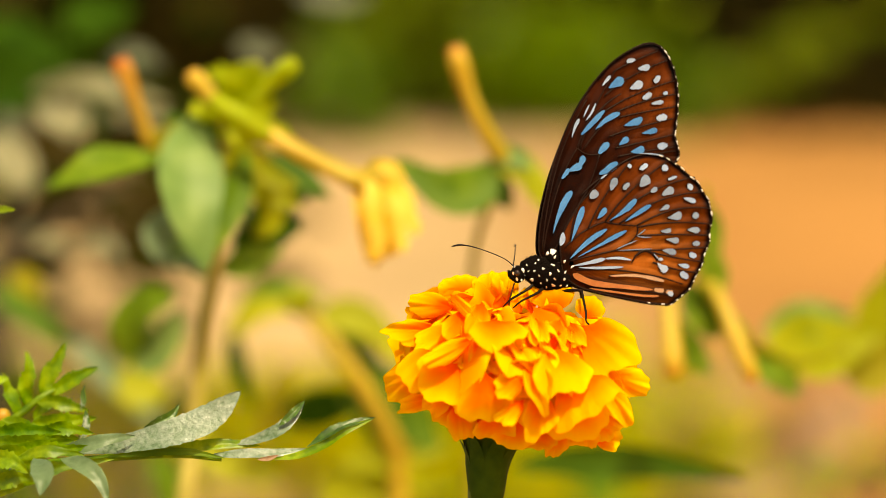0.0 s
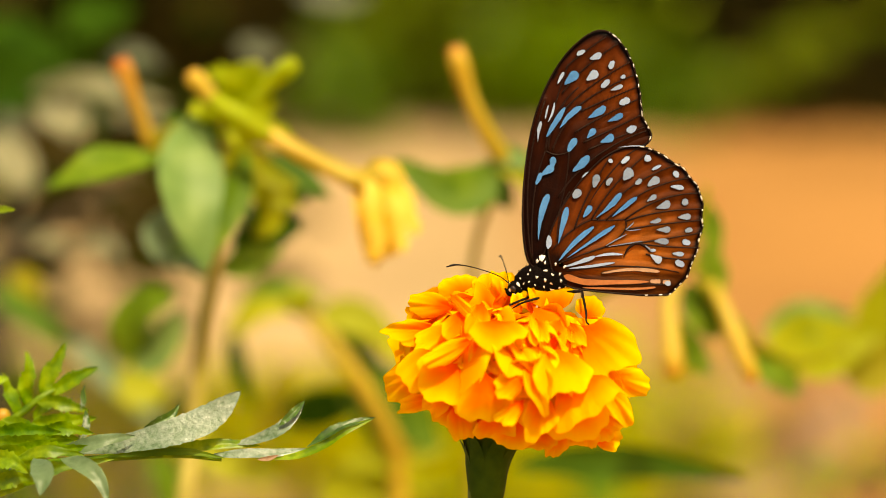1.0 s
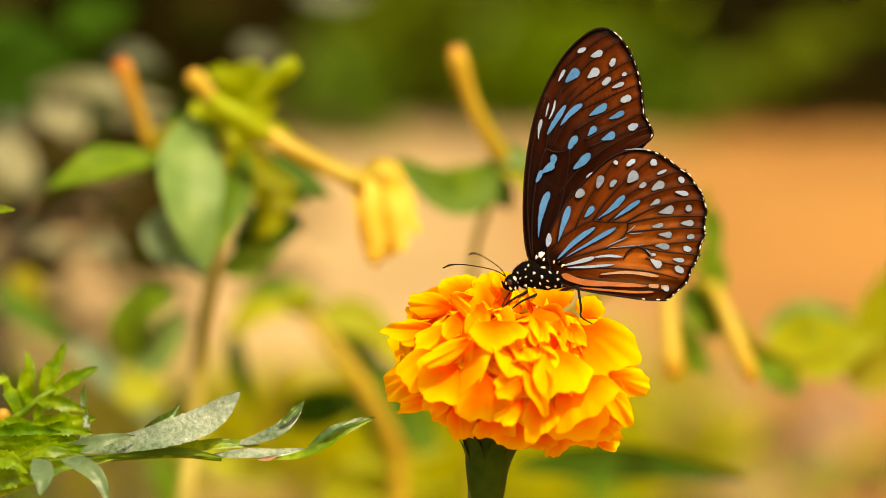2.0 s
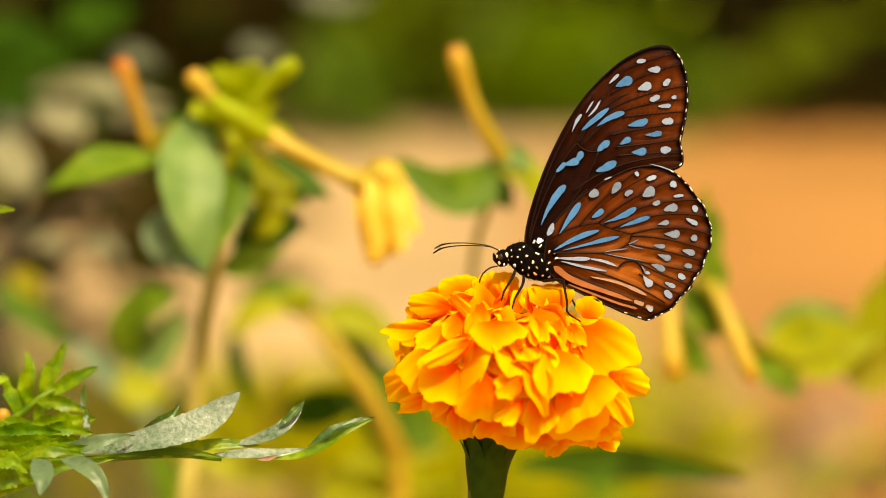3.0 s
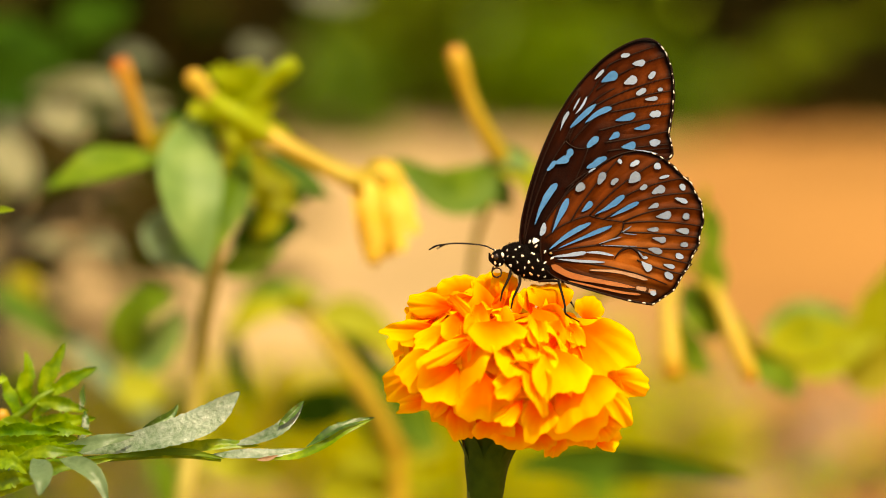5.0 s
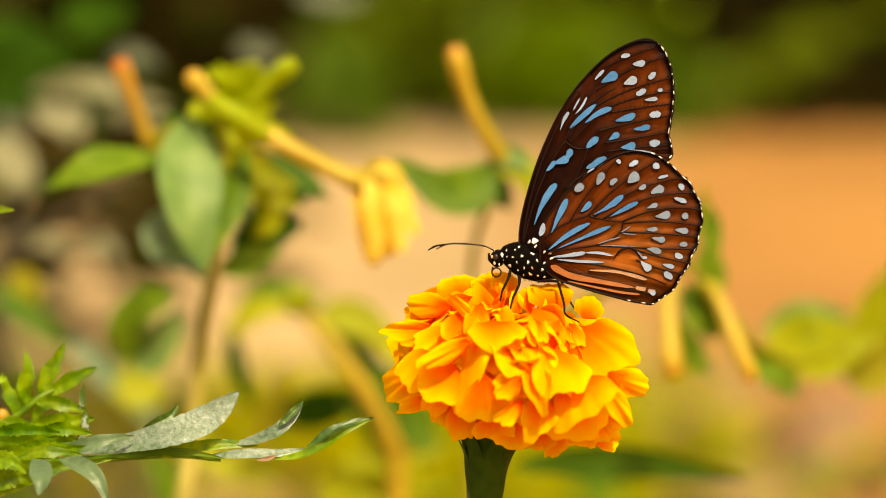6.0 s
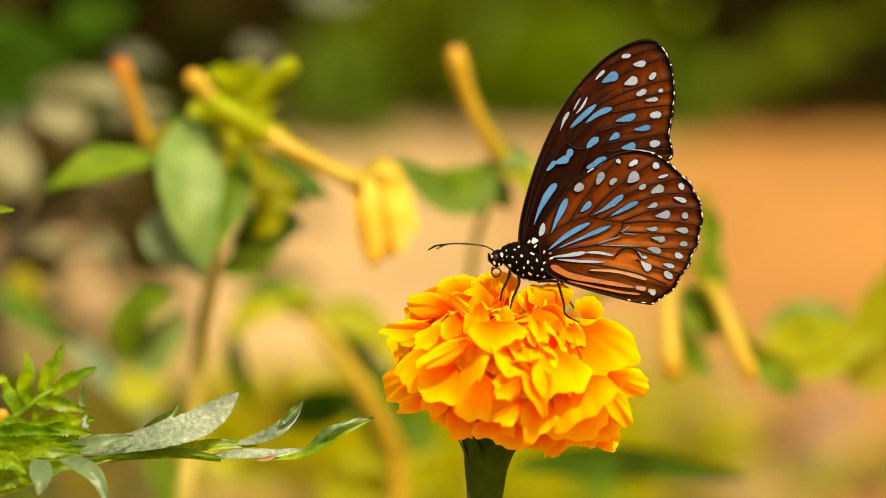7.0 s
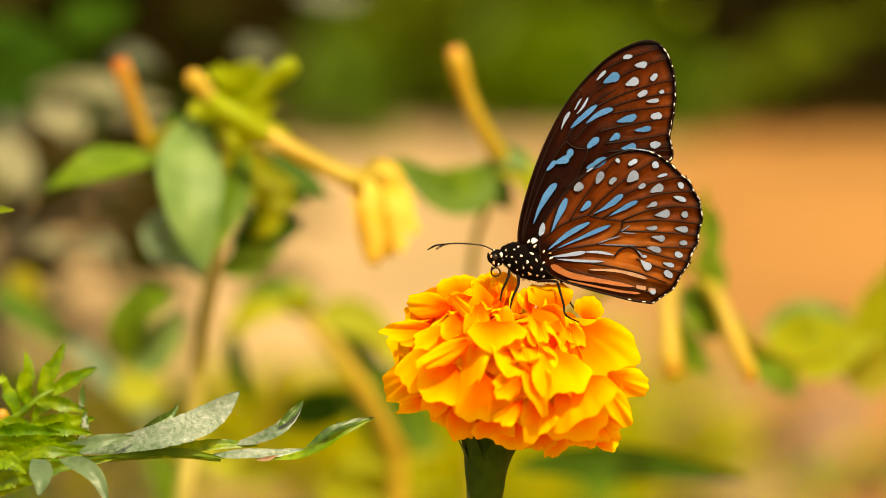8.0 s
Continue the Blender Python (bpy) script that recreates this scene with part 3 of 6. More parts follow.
    leaf_part(plant, "leaflet", [(-86.8, -6, -48.1), (-80.3, -6, -44.4), (-73.2, -6, -41.8), (-63.2, -4, -40.5)], 3.2, M_FERN, "green toothed leaflet below the stalk", roll=30, fold=0.3, serration=0.25, teeth=9, **e)
    leaf_part(plant, "leaflet", [(-83.3, -8, -44.5), (-82.0, -8, -42.7), (-80.4, -7, -41.5), (-78.2, -5, -40.8)], 2.6, M_SHEEN, "leaflet painted grey-green for its sky sheen", roll=20, fold=0.3, serration=0.15, teeth=5, **e)
    leaf_part(plant, "leaflet", [(-75.9, -4, -39.8), (-70.0, -6, -38.1), (-64.5, -6, -36.6), (-59.3, -4, -36.1)], 3.0, M_SAGE, "grey-green leaflet", roll=25, fold=0.2, serration=0.12, teeth=6, **e)
    leaf_part(plant, "leaflet", [(-81.2, -10, -39.8), (-76.6, -12, -38.5), (-72.8, -12, -38.5), (-68.3, -10, -39.3)], 2.6, M_FERN, "fresh green toothed leaflet", roll=25, fold=0.2, serration=0.2, teeth=6, **e)
    # the fresh, coarsely toothed leaf above
    g = dict(serration=0.34, teeth=6, wave=0.06, fold=0.32, n=44, across=6, facing=(0.1, -0.8, 0.6))
    upper = (
        (((-84.8, 15, -33.7), (-86.0, 14, -30.7), (-87.1, 14, -28.2), (-88.0, 13, -24.7)), 3.0, 10), (((-83.1, 16, -31.9), (-83.8, 15, -28.2), (-82.8, 14, -24.2), (-83.5, 14, -20.3)), 3.2, 10),
        (((-80.4, 16, -29.9), (-79.5, 16, -26.0), (-77.7, 16, -22.8), (-75.8, 16, -18.7)), 3.5, 20), (((-79.1, 16, -29.2), (-75.9, 16, -27.1), (-72.8, 15, -25.3), (-69.1, 15, -23.7)), 3.3, 30),
        (((-81.1, 13, -30.6), (-77.3, 12, -30.5), (-73.9, 12, -31.4), (-70.5, 12, -32.3)), 3.0, 35), (((-81.9, 10, -34.7), (-77.4, 8, -34.3), (-73.1, 8, -33.9), (-68.4, 8, -33.4)), 3.6, 40),
        (((-90.6, 12, -28.1), (-89.2, 12, -26.5), (-87.9, 12, -26.0), (-86.5, 12, -25.6)), 2.0, 20))
    lower = (
        (((-84.7, 4, -36.3), (-79.5, 2, -36.6), (-74.9, 1, -36.7), (-71.0, 1, -36.9)), 4.0, 45), (((-88.1, -2, -37.4), (-81.2, -4, -37.6), (-75.6, -5, -37.6), (-71.0, -5, -36.9)), 3.8, 40),
        (((-88.8, -4, -39.2), (-84.1, -6, -39.0), (-79.2, -8, -39.5), (-75.3, -8, -40.6)), 3.4, 50), (((-91.7, 6, -35.1), (-87.5, 4, -35.8), (-83.3, 2, -37.4), (-79.4, 0, -39.5)), 4.4, 20),
        (((-89.5, -6, -42.9), (-84.8, -8, -41.7), (-80.9, -8, -41.2), (-76.8, -8, -41.7)), 3.2, 40), (((-65.6, 2, -37.7), (-62.1, 2, -37.0), (-58.8, 2, -36.8), (-56.2, 3, -37.3)), 1.9, 35),
        (((-81.9, 14, -34.1), (-80.6, 14, -32.2), (-79.0, 14, -31.1), (-78.0, 15, -29.4)), 2.2, 30),
        (((-89.2, -2, -36.0), (-83.7, -2, -35.4), (-79.3, -2, -35.2), (-74.1, 0, -35.7)), 3.6, 45), (((-83.0, -6, -39.0), (-78.5, -7, -38.1), (-73.1, -7, -38.5), (-67.8, -6, -37.9)), 3.2, 40),
        (((-79.6, 0, -36.2), (-75.2, 0, -34.9), (-71.9, 0, -35.1), (-68.1, 1, -36.0)), 2.8, 40), (((-89.0, -9, -40.1), (-85.0, -10, -40.0), (-81.5, -11, -40.5), (-78.7, -12, -42.6)), 3.6, 30),
        (((-89.1, -8, -45.3), (-84.6, -9, -44.4), (-81.0, -9, -43.7), (-77.0, -8, -44.2)), 3.4, 40), (((-88.0, 10, -34.1), (-84.5, 9, -34.8), (-80.9, 8, -36.3), (-77.9, 6, -38.2)), 3.2, 20))
    for pts, w, r in upper + lower:
        leaf_part(plant, "leaflet", pts, w * 1.2, M_FERN, "fresh green toothed leaflet", roll=r, **g)
    for pts, w in ((((-72.1, 12, -32.3), (-71.8, 12, -30.3), (-71.9, 12, -28.7), (-71.4, 12, -26.9)), 1.3), (((-72.1, 6, -38.2), (-70.8, 6, -36.0), (-70.4, 6, -33.7), (-70.5, 6, -31.7)), 1.8)):
        leaf_part(plant, "leaflet", pts, w, M_SPECK, "withered dark leaflet", roll=30, fold=0.5)
    v, f, u = tube([(-90.1, 13, -34.2), (-89.0, 13, -33.8), (-87.8, 13, -33.4), (-86.9, 13, -33.2), (-86.4, 13, -33.1)], [0.6, 1.5, 1.7, 1.3, 0.3], sides=12, n=12)
    part("bud", mesh_of("bud", in_world(v), f, M_REDBUD, u), plant, "small orange bud")
    tube_part(plant, "leaf_stalk", [(-104.37, 30, -3.39), (-98.74, 25, 4.74), (-93.2, 20, 7.21), (-87.93, 16, 7.72)], [1.0, 0.8, 0.6, 0.4], M_FERN, n=14)
    leaf_part(plant, "leaflet", [(-91.7, 18, 7.41), (-89.06, 16, 7.84), (-87.3, 15, 7.94), (-85.54, 14, 7.81)], 1.8, M_FERN, "fresh green toothed leaflet", roll=30, **g)


build_foliage_plant()


# ---- four-o'clock plants with tubular yellow flowers ----
def trumpet(plant, pts, radii, label="yellow tubular flower"):
    tube_part(plant, "flower", pts, radii, M_TUBE, label, sides=14, n=26, wobble=0.06)


def build_four_oclock_a():
    base = root_on_ground((-63.73, 135, -64.43))
    plant = thing("four_oclock_plant", base, "garden plant with broad green leaves and yellow tubular flowers", "plant", "flowering plants behind")
    foot = to_f(base.translation)
    tube_part(plant, "stem", [foot, (-64.85, 135, -134.61), (-61.6, 135, -42.0), (-59.5, 135, -22.3), (-56.0, 135, -1.3), (-53.2, 134, 19.8), (-54.0, 130, 33.6)],
              [3.2, 3.0, 2.2, 2.0, 1.9, 1.8, 1.6], M_STALK, "olive green stem", n=40)
    L = lambda pts, w, mat, label="", **kw: leaf_part(plant, "leaf", pts, w, mat, label, across=6, n=18, facing=(0.1, -0.78, 0.6), wave=0.03, **kw)
    L([(-69.9, 128, 22.9), (-78.9, 122, 21.3), (-86.6, 118, 19.0), (-96.1, 118, 14.3)], 12, M_LEAF, "broad green leaf", roll=10, fold=0.15)
    L([(-60.9, 126, 32.6), (-61.2, 116, 20.5), (-59.5, 110, 8.2), (-56.3, 110, -5.3)], 16, M_PALE, "broad pale green leaf", roll=-10, fold=0.2, shape=0.85)
    L([(-47.7, 128, 24.0), (-49.9, 120, 15.2), (-52.4, 114, 6.9), (-56.5, 112, -2.8)], 8, M_LEAF, "bright green leaf", roll=-25, fold=0.3)
    L([(-50.8, 132, 28.1), (-52.0, 126, 19.5), (-53.3, 122, 11.1), (-55.3, 120, 1.5)], 6, M_LIME, "yellow-green leaf", roll=-35, fold=0.3)
    # darker green stands in for shade on this leaf
    L([(-68.5, 140, 34.1), (-65.2, 138, 26.9), (-63.5, 136, 19.8), (-63.8, 136, 12.8)], 10, M_COPSE, "green leaf with shade in its darker tone", roll=20, fold=0.2)
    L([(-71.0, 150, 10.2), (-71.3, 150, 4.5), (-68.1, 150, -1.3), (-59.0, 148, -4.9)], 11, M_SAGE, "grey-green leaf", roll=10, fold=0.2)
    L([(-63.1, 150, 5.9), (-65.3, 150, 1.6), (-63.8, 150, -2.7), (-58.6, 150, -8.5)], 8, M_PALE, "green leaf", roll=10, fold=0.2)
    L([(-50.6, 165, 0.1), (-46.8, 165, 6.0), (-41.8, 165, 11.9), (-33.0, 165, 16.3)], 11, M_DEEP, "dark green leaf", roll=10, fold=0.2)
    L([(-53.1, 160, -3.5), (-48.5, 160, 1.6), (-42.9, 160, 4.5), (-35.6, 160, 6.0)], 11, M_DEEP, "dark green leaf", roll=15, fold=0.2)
    L([(-45.7, 158, 23.4), (-40.6, 158, 20.5), (-35.5, 158, 17.6), (-29.0, 158, 13.2)], 8, M_COPSE, "green leaf", roll=10, fold=0.2)
    L([(-50.9, 150, 25.7), (-46.6, 150, 20.3), (-44.6, 150, 13.1), (-45.3, 152, 5.9)], 8, M_OLIVE, "olive leaf", roll=25, fold=0.2)
    L([(-56.5, 148, -5.6), (-50.7, 148, -4.2), (-46.3, 150, -1.6), (-40.9, 152, 0.1)], 8, M_LEAF, "bright green leaf", roll=15, fold=0.25)
    L([(-86.1, 190, -30.4), (-83.2, 186, -21.1), (-78.2, 182, -14.9), (-71.0, 180, -11.9)], 14, M_LEAF, "broad green leaf", roll=0, fold=0.2)
    L([(-83.6, 188, -31.8), (-78.0, 186, -28.7), (-73.3, 184, -22.6), (-70.3, 182, -15.7)], 12, M_PALE, "broad green leaf", roll=0, fold=0.2)
    for a, b, c, w in (((-47.8, 147, 21.6), (-42.1, 147, 17.6), (-36.3, 147, 15.9), 5), ((-46.3, 147, 11.6), (-42.1, 147, 13.0), (-36.3, 147, 10.9), 6), ((-47.8, 147, 3.0), (-43.5, 147, 6.4), (-40.6, 147, 10.7), 5), ((-49.2, 147, 15.9), (-46.1, 147, 13.0), (-43.8, 147, 8.0), 5), ((-43.5, 147, 20.2), (-40.6, 147, 14.4), (-39.5, 147, 8.7), 5)):
        leaf_part(plant, "leaf", [a, b, c], w, M_LIME, "small yellow-green leaf", roll=b[0] % 35, fold=0.3, n=12, facing=(0.1, -0.8, 0.6))
    # the crown of bracts round the young flowers
    heart = (-51.5, 129, 34.8)
    for a, b, w in (((-53.2, 129, 40.1), (-55.0, 127, 45.8), 5), ((-49.6, 129, 40.1), (-48.9, 127, 46.3), 6), ((-46.9, 129, 38.1), (-43.2, 127, 43.8), 5), ((-55.2, 129, 36.5), (-59.6, 127, 37.5), 5), ((-46.6, 129, 33.8), (-40.4, 127, 36.4), 5),
                    ((-52.7, 129, 31.3), (-54.0, 129, 26.3), 5), ((-46.6, 129, 30.5), (-44.4, 129, 25.2), 6), ((-48.0, 129, 40.7), (-45.6, 127, 46.6), 6), ((-54.3, 129, 40.1), (-58.0, 127, 44.4), 5), ((-43.6, 129, 28.3), (-36.4, 129, 25.5), 6),
                    ((-51.2, 125, 39.9), (-51.9, 123, 44.9), 5), ((-50.0, 127, 29.0), (-47.3, 127, 23.5), 5), ((-53.3, 125, 33.0), (-58.1, 125, 31.0), 5), ((-59.6, 127, 34.5), (-57.4, 127, 31.5), 5), ((-47.1, 125, 33.0), (-41.8, 124, 28.6), 6), ((-55.3, 125, 34.4), (-60.8, 125, 32.3), 5)):
        mid = [0.5 * (p + q) for p, q in zip(a, b)]
        leaf_part(plant, "bract", [heart, a, mid, b], w * 1.3, M_BRACT, "small yellow-green bract", roll=(b[0] * 3) % 40, fold=0.25, n=12, facing=(0.1, -0.8, 0.6))
    trumpet(plant, [(-55.6, 117, 35.8), (-50.6, 116, 32.0), (-45.4, 116, 29.3), (-38.6, 116, 25.4), (-31.0, 116, 21.4), (-23.4, 116, 17.6), (-18.2, 116, 16.2), (-14.4, 116, 17.6)], [1.9, 2.2, 2.3, 2.3, 2.3, 2.4, 3.2, 4.6])
    tube_part(plant, "calyx", [(-55.2, 115, 35.7), (-52.1, 114, 33.5), (-48.0, 114, 30.8), (-44.3, 115, 28.5), (-41.9, 116, 27.2)], [2.0, 2.7, 3.0, 2.7, 2.3], M_BRACT, "yellow-green calyx", n=14, wobble=0.08)
    for pts, w, r in ((((-20.2, 118, 19.3), (-18.8, 116, 11.0), (-17.6, 114, 2.8), (-16.0, 114, -4.5)), 7, 10), (((-15.8, 116, 20.3), (-13.5, 112, 12.3), (-12.7, 110, 4.9), (-13.5, 110, -2.3)), 9, 0),
                      (((-12.3, 118, 19.5), (-10.0, 114, 13.0), (-8.1, 112, 7.6), (-6.4, 112, 3.1)), 6.5, -15), (((-19.3, 116, 17.3), (-15.7, 113, 19.4), (-12.2, 112, 19.1), (-9.7, 112, 15.5)), 4.5, 20),
                      (((-17.4, 112, 16.4), (-16.1, 108, 9.5), (-15.6, 107, 2.8), (-16.6, 107, -2.8)), 6, 15), (((-12.7, 112, 16.4), (-11.0, 108, 9.5), (-10.5, 107, 4.2), (-9.7, 107, -0.9)), 6, -10)):
        leaf_part(plant, "petal", pts, w * 0.85, M_YELLOW, "limp yellow petal", roll=r, fold=0.25, n=14, wave=0.10, base_w=0.5, facing=(0.3, -0.75, 0.55))
    tube_part(plant, "bud", [(-61.1, 117, 42.7), (-59.7, 117, 41.0), (-57.2, 117, 38.3), (-55.1, 117, 35.3)], [1.6, 2.6, 2.2, 1.9], M_TUBE, "yellow bud", n=14)
    tube_part(plant, "bud", [(-35.6, 124, 45.6), (-38.1, 124, 44.0), (-41.2, 125, 41.6), (-46.8, 126, 35.3)], [1.6, 2.6, 2.2, 1.2], M_BRACT, "green bud", n=14)
    tube_part(plant, "bud", [(-80.7, 138, 47.2), (-79.7, 138, 44.7), (-77.3, 138, 38.2), (-75.1, 139, 31.8), (-73.0, 140, 25.9)], [2.2, 2.6, 1.8, 1.8, 2.1], M_REDBUD, "orange bud with a reddish tip", n=20)
    tube_part(plant, "branch", [(-72.2, 140, 26.2), (-65.7, 138, 15.7), (-56.4, 135, -1.3)], [1.2, 1.3, 1.5], M_OLIVE, n=14)
    L([(-73.7, 139, 24.4), (-70.5, 138, 26.7), (-68.3, 138, 28.9), (-66.6, 138, 32.0)], 6, M_OLIVE, "small olive leaf", roll=10, fold=0.25)


def build_four_oclock_b():
    base = root_on_ground((6.72, 160, -67.01))
    plant = thing("four_oclock_plant", base, "slender garden plant with one long yellow bud", "plant", "flowering plants behind")
    foot = to_f(base.translation)
    tube_part(plant, "stem", [foot, (6.13, 160, -140.01), (7.01, 160, -37.81), (7.88, 160, -2.77), (12.46, 155, 13.18), (15.24, 150, 21.71)], [2.4, 2.0, 1.2, 1.0, 1.1, 1.4], M_OLIVE, "thin olive stem", n=36)
    tube_part(plant, "bud", [(2.69, 140, 50.51), (3.96, 140, 46.83), (6.25, 142, 39.18), (10.13, 145, 30.81), (15.52, 150, 22.42)], [2.2, 2.9, 2.2, 2.3, 2.8], M_TUBE, "long yellow-orange bud", n=22)
    L = lambda pts, w, mat, label="", **kw: leaf_part(plant, "leaf", pts, w, mat, label, across=6, n=16, facing=(0.1, -0.78, 0.6), wave=0.03, **kw)
    L([(14.4, 150, 22.0), (7.4, 145, 15.0), (-0.6, 142, 14.9), (-12.5, 142, 22.8)], 13, M_LEAF, "green leaf", roll=-20, fold=0.2)
    L([(12.6, 150, 21.4), (17.4, 150, 20.8), (22.4, 150, 17.4), (26.2, 150, 9.3)], 13, M_LIME, "yellow-green leaf", roll=-15, fold=0.2)
    L([(11.2, 150, 20.6), (6.0, 150, 19.4), (-0.6, 150, 18.5), (-7.8, 150, 20.3)], 5, M_LIME, "yellow-green leaf", roll=15, fold=0.25)
    # shade on the next leaf comes from its darker green
    L([(11.8, 152, 20.3), (13.8, 152, 16.0), (15.3, 152, 13.1), (17.4, 152, 9.9)], 7, M_COPSE, "green leaf with shade in its darker tone", roll=15, fold=0.25)
    L([(12.0, 148, 21.6), (15.2, 148, 23.1), (18.8, 148, 22.8), (23.1, 148, 20.2)], 6, M_PALE, "pale green leaf", roll=15, fold=0.25)


def build_four_oclock_c():
    base = root_on_ground((11.5, 170, -71.14))
    plant = thing("four_oclock_plant", base, "garden plant with hanging yellow buds and green leaves", "plant", "flowering plants behind")
    foot = to_f(base.translation)
    tube_part(plant, "stem", [foot, (11.5, 170, -148.64), (11.8, 165, -55.8), (16.9, 160, -32.0), (39.7, 150, -11.4), (58.4, 150, -5.6), (64.8, 148, -4.2)],
              [3.0, 2.8, 2.4, 1.8, 1.6, 1.4, 1.2], M_OLIVE, "olive green stem", n=40)
    tube_part(plant, "branch", [(58.4, 150, -5.6), (63.4, 150, 3.0), (66.4, 150, 9.9), (67.0, 150, 16.0)], [1.2, 1.1, 1.0, 0.8], M_OLIVE, n=14)
    tube_part(plant, "branch", [(64.8, 148, -7.0), (74.4, 152, -20.0), (91.3, 170, -29.5), (109.3, 190, -27.3)], [1.2, 1.1, 1.0, 0.8], M_OLIVE, n=18)
    tube_part(plant, "bud", [(57.7, 140, -32.1), (57.4, 140, -28.2), (57.1, 142, -21.4), (56.8, 145, -14.8), (59.0, 148, -7.7)], [2.2, 3.1, 2.6, 2.1, 1.5], M_TUBE, "hanging yellow bud with a reddish tip", n=20)
    tube_part(plant, "bud", [(77.5, 140, -33.0), (75.8, 140, -28.2), (72.9, 142, -21.1), (70.7, 145, -14.8), (68.1, 150, -8.5)], [1.8, 2.5, 2.3, 2.0, 1.5], M_TUBE, "hanging yellow bud", n=20)
    L = lambda pts, w, mat, label="", **kw: leaf_part(plant, "leaf", pts, w, mat, label, across=6, n=16, facing=(0.1, -0.78, 0.6), wave=0.03, **kw)
    L([(63.7, 152, -10.2), (71.8, 155, -18.7), (81.2, 160, -27.6), (92.4, 165, -38.1)], 10, M_LEAF, "narrow green leaf", roll=-15, fold=0.2)
    L([(62.3, 152, -8.5), (64.6, 152, -14.3), (67.8, 152, -19.3), (70.1, 152, -22.9)], 9, M_LEAF, "green leaf", roll=15, fold=0.25)
    L([(65.5, 150, 13.1), (67.6, 150, 7.3), (68.7, 150, 1.6), (68.1, 150, -8.5)], 6, M_LEAF, "green leaf", roll=15, fold=0.25)
    L([(65.2, 152, 0.1), (68.1, 152, -4.2), (68.9, 152, -9.9), (67.2, 152, -14.3)], 8, M_LEAF, "green leaf", roll=15, fold=0.25)
    L([(87.4, 190, -25.8), (97.0, 200, -27.1), (107.9, 210, -26.9), (122.9, 215, -23.6)], 20, M_LIME, "yellow-green leaf", roll=25, fold=0.25)
    L([(87.7, 200, -23.1), (96.2, 205, -20.4), (105.0, 212, -19.1), (115.1, 216, -18.9)], 11, M_PALE, "pale green leaf", roll=25, fold=0.25)
    L([(81.5, 175, -26.7), (86.0, 175, -31.2), (90.2, 175, -34.5), (94.2, 175, -38.7)], 10, M_LEAF, "green leaf", roll=15, fold=0.25)
    L([(119.9, 220, -30.1), (122.2, 220, -22.2), (124.9, 220, -14.2), (128.1, 220, -3.0)], 18, M_LIME, "green leaf", roll=25, fold=0.25)
    L([(112.6, 220, -34.9), (119.0, 220, -34.1), (125.3, 220, -31.7), (131.7, 220, -30.1)], 16, M_OLIVE, "olive leaf", roll=25, fold=0.25)
    L([(60.9, 170, -17.6), (63.9, 170, -25.0), (66.8, 170, -29.5), (70.9, 170, -32.5)], 8, M_LEAF, "green leaf", roll=15, fold=0.25)


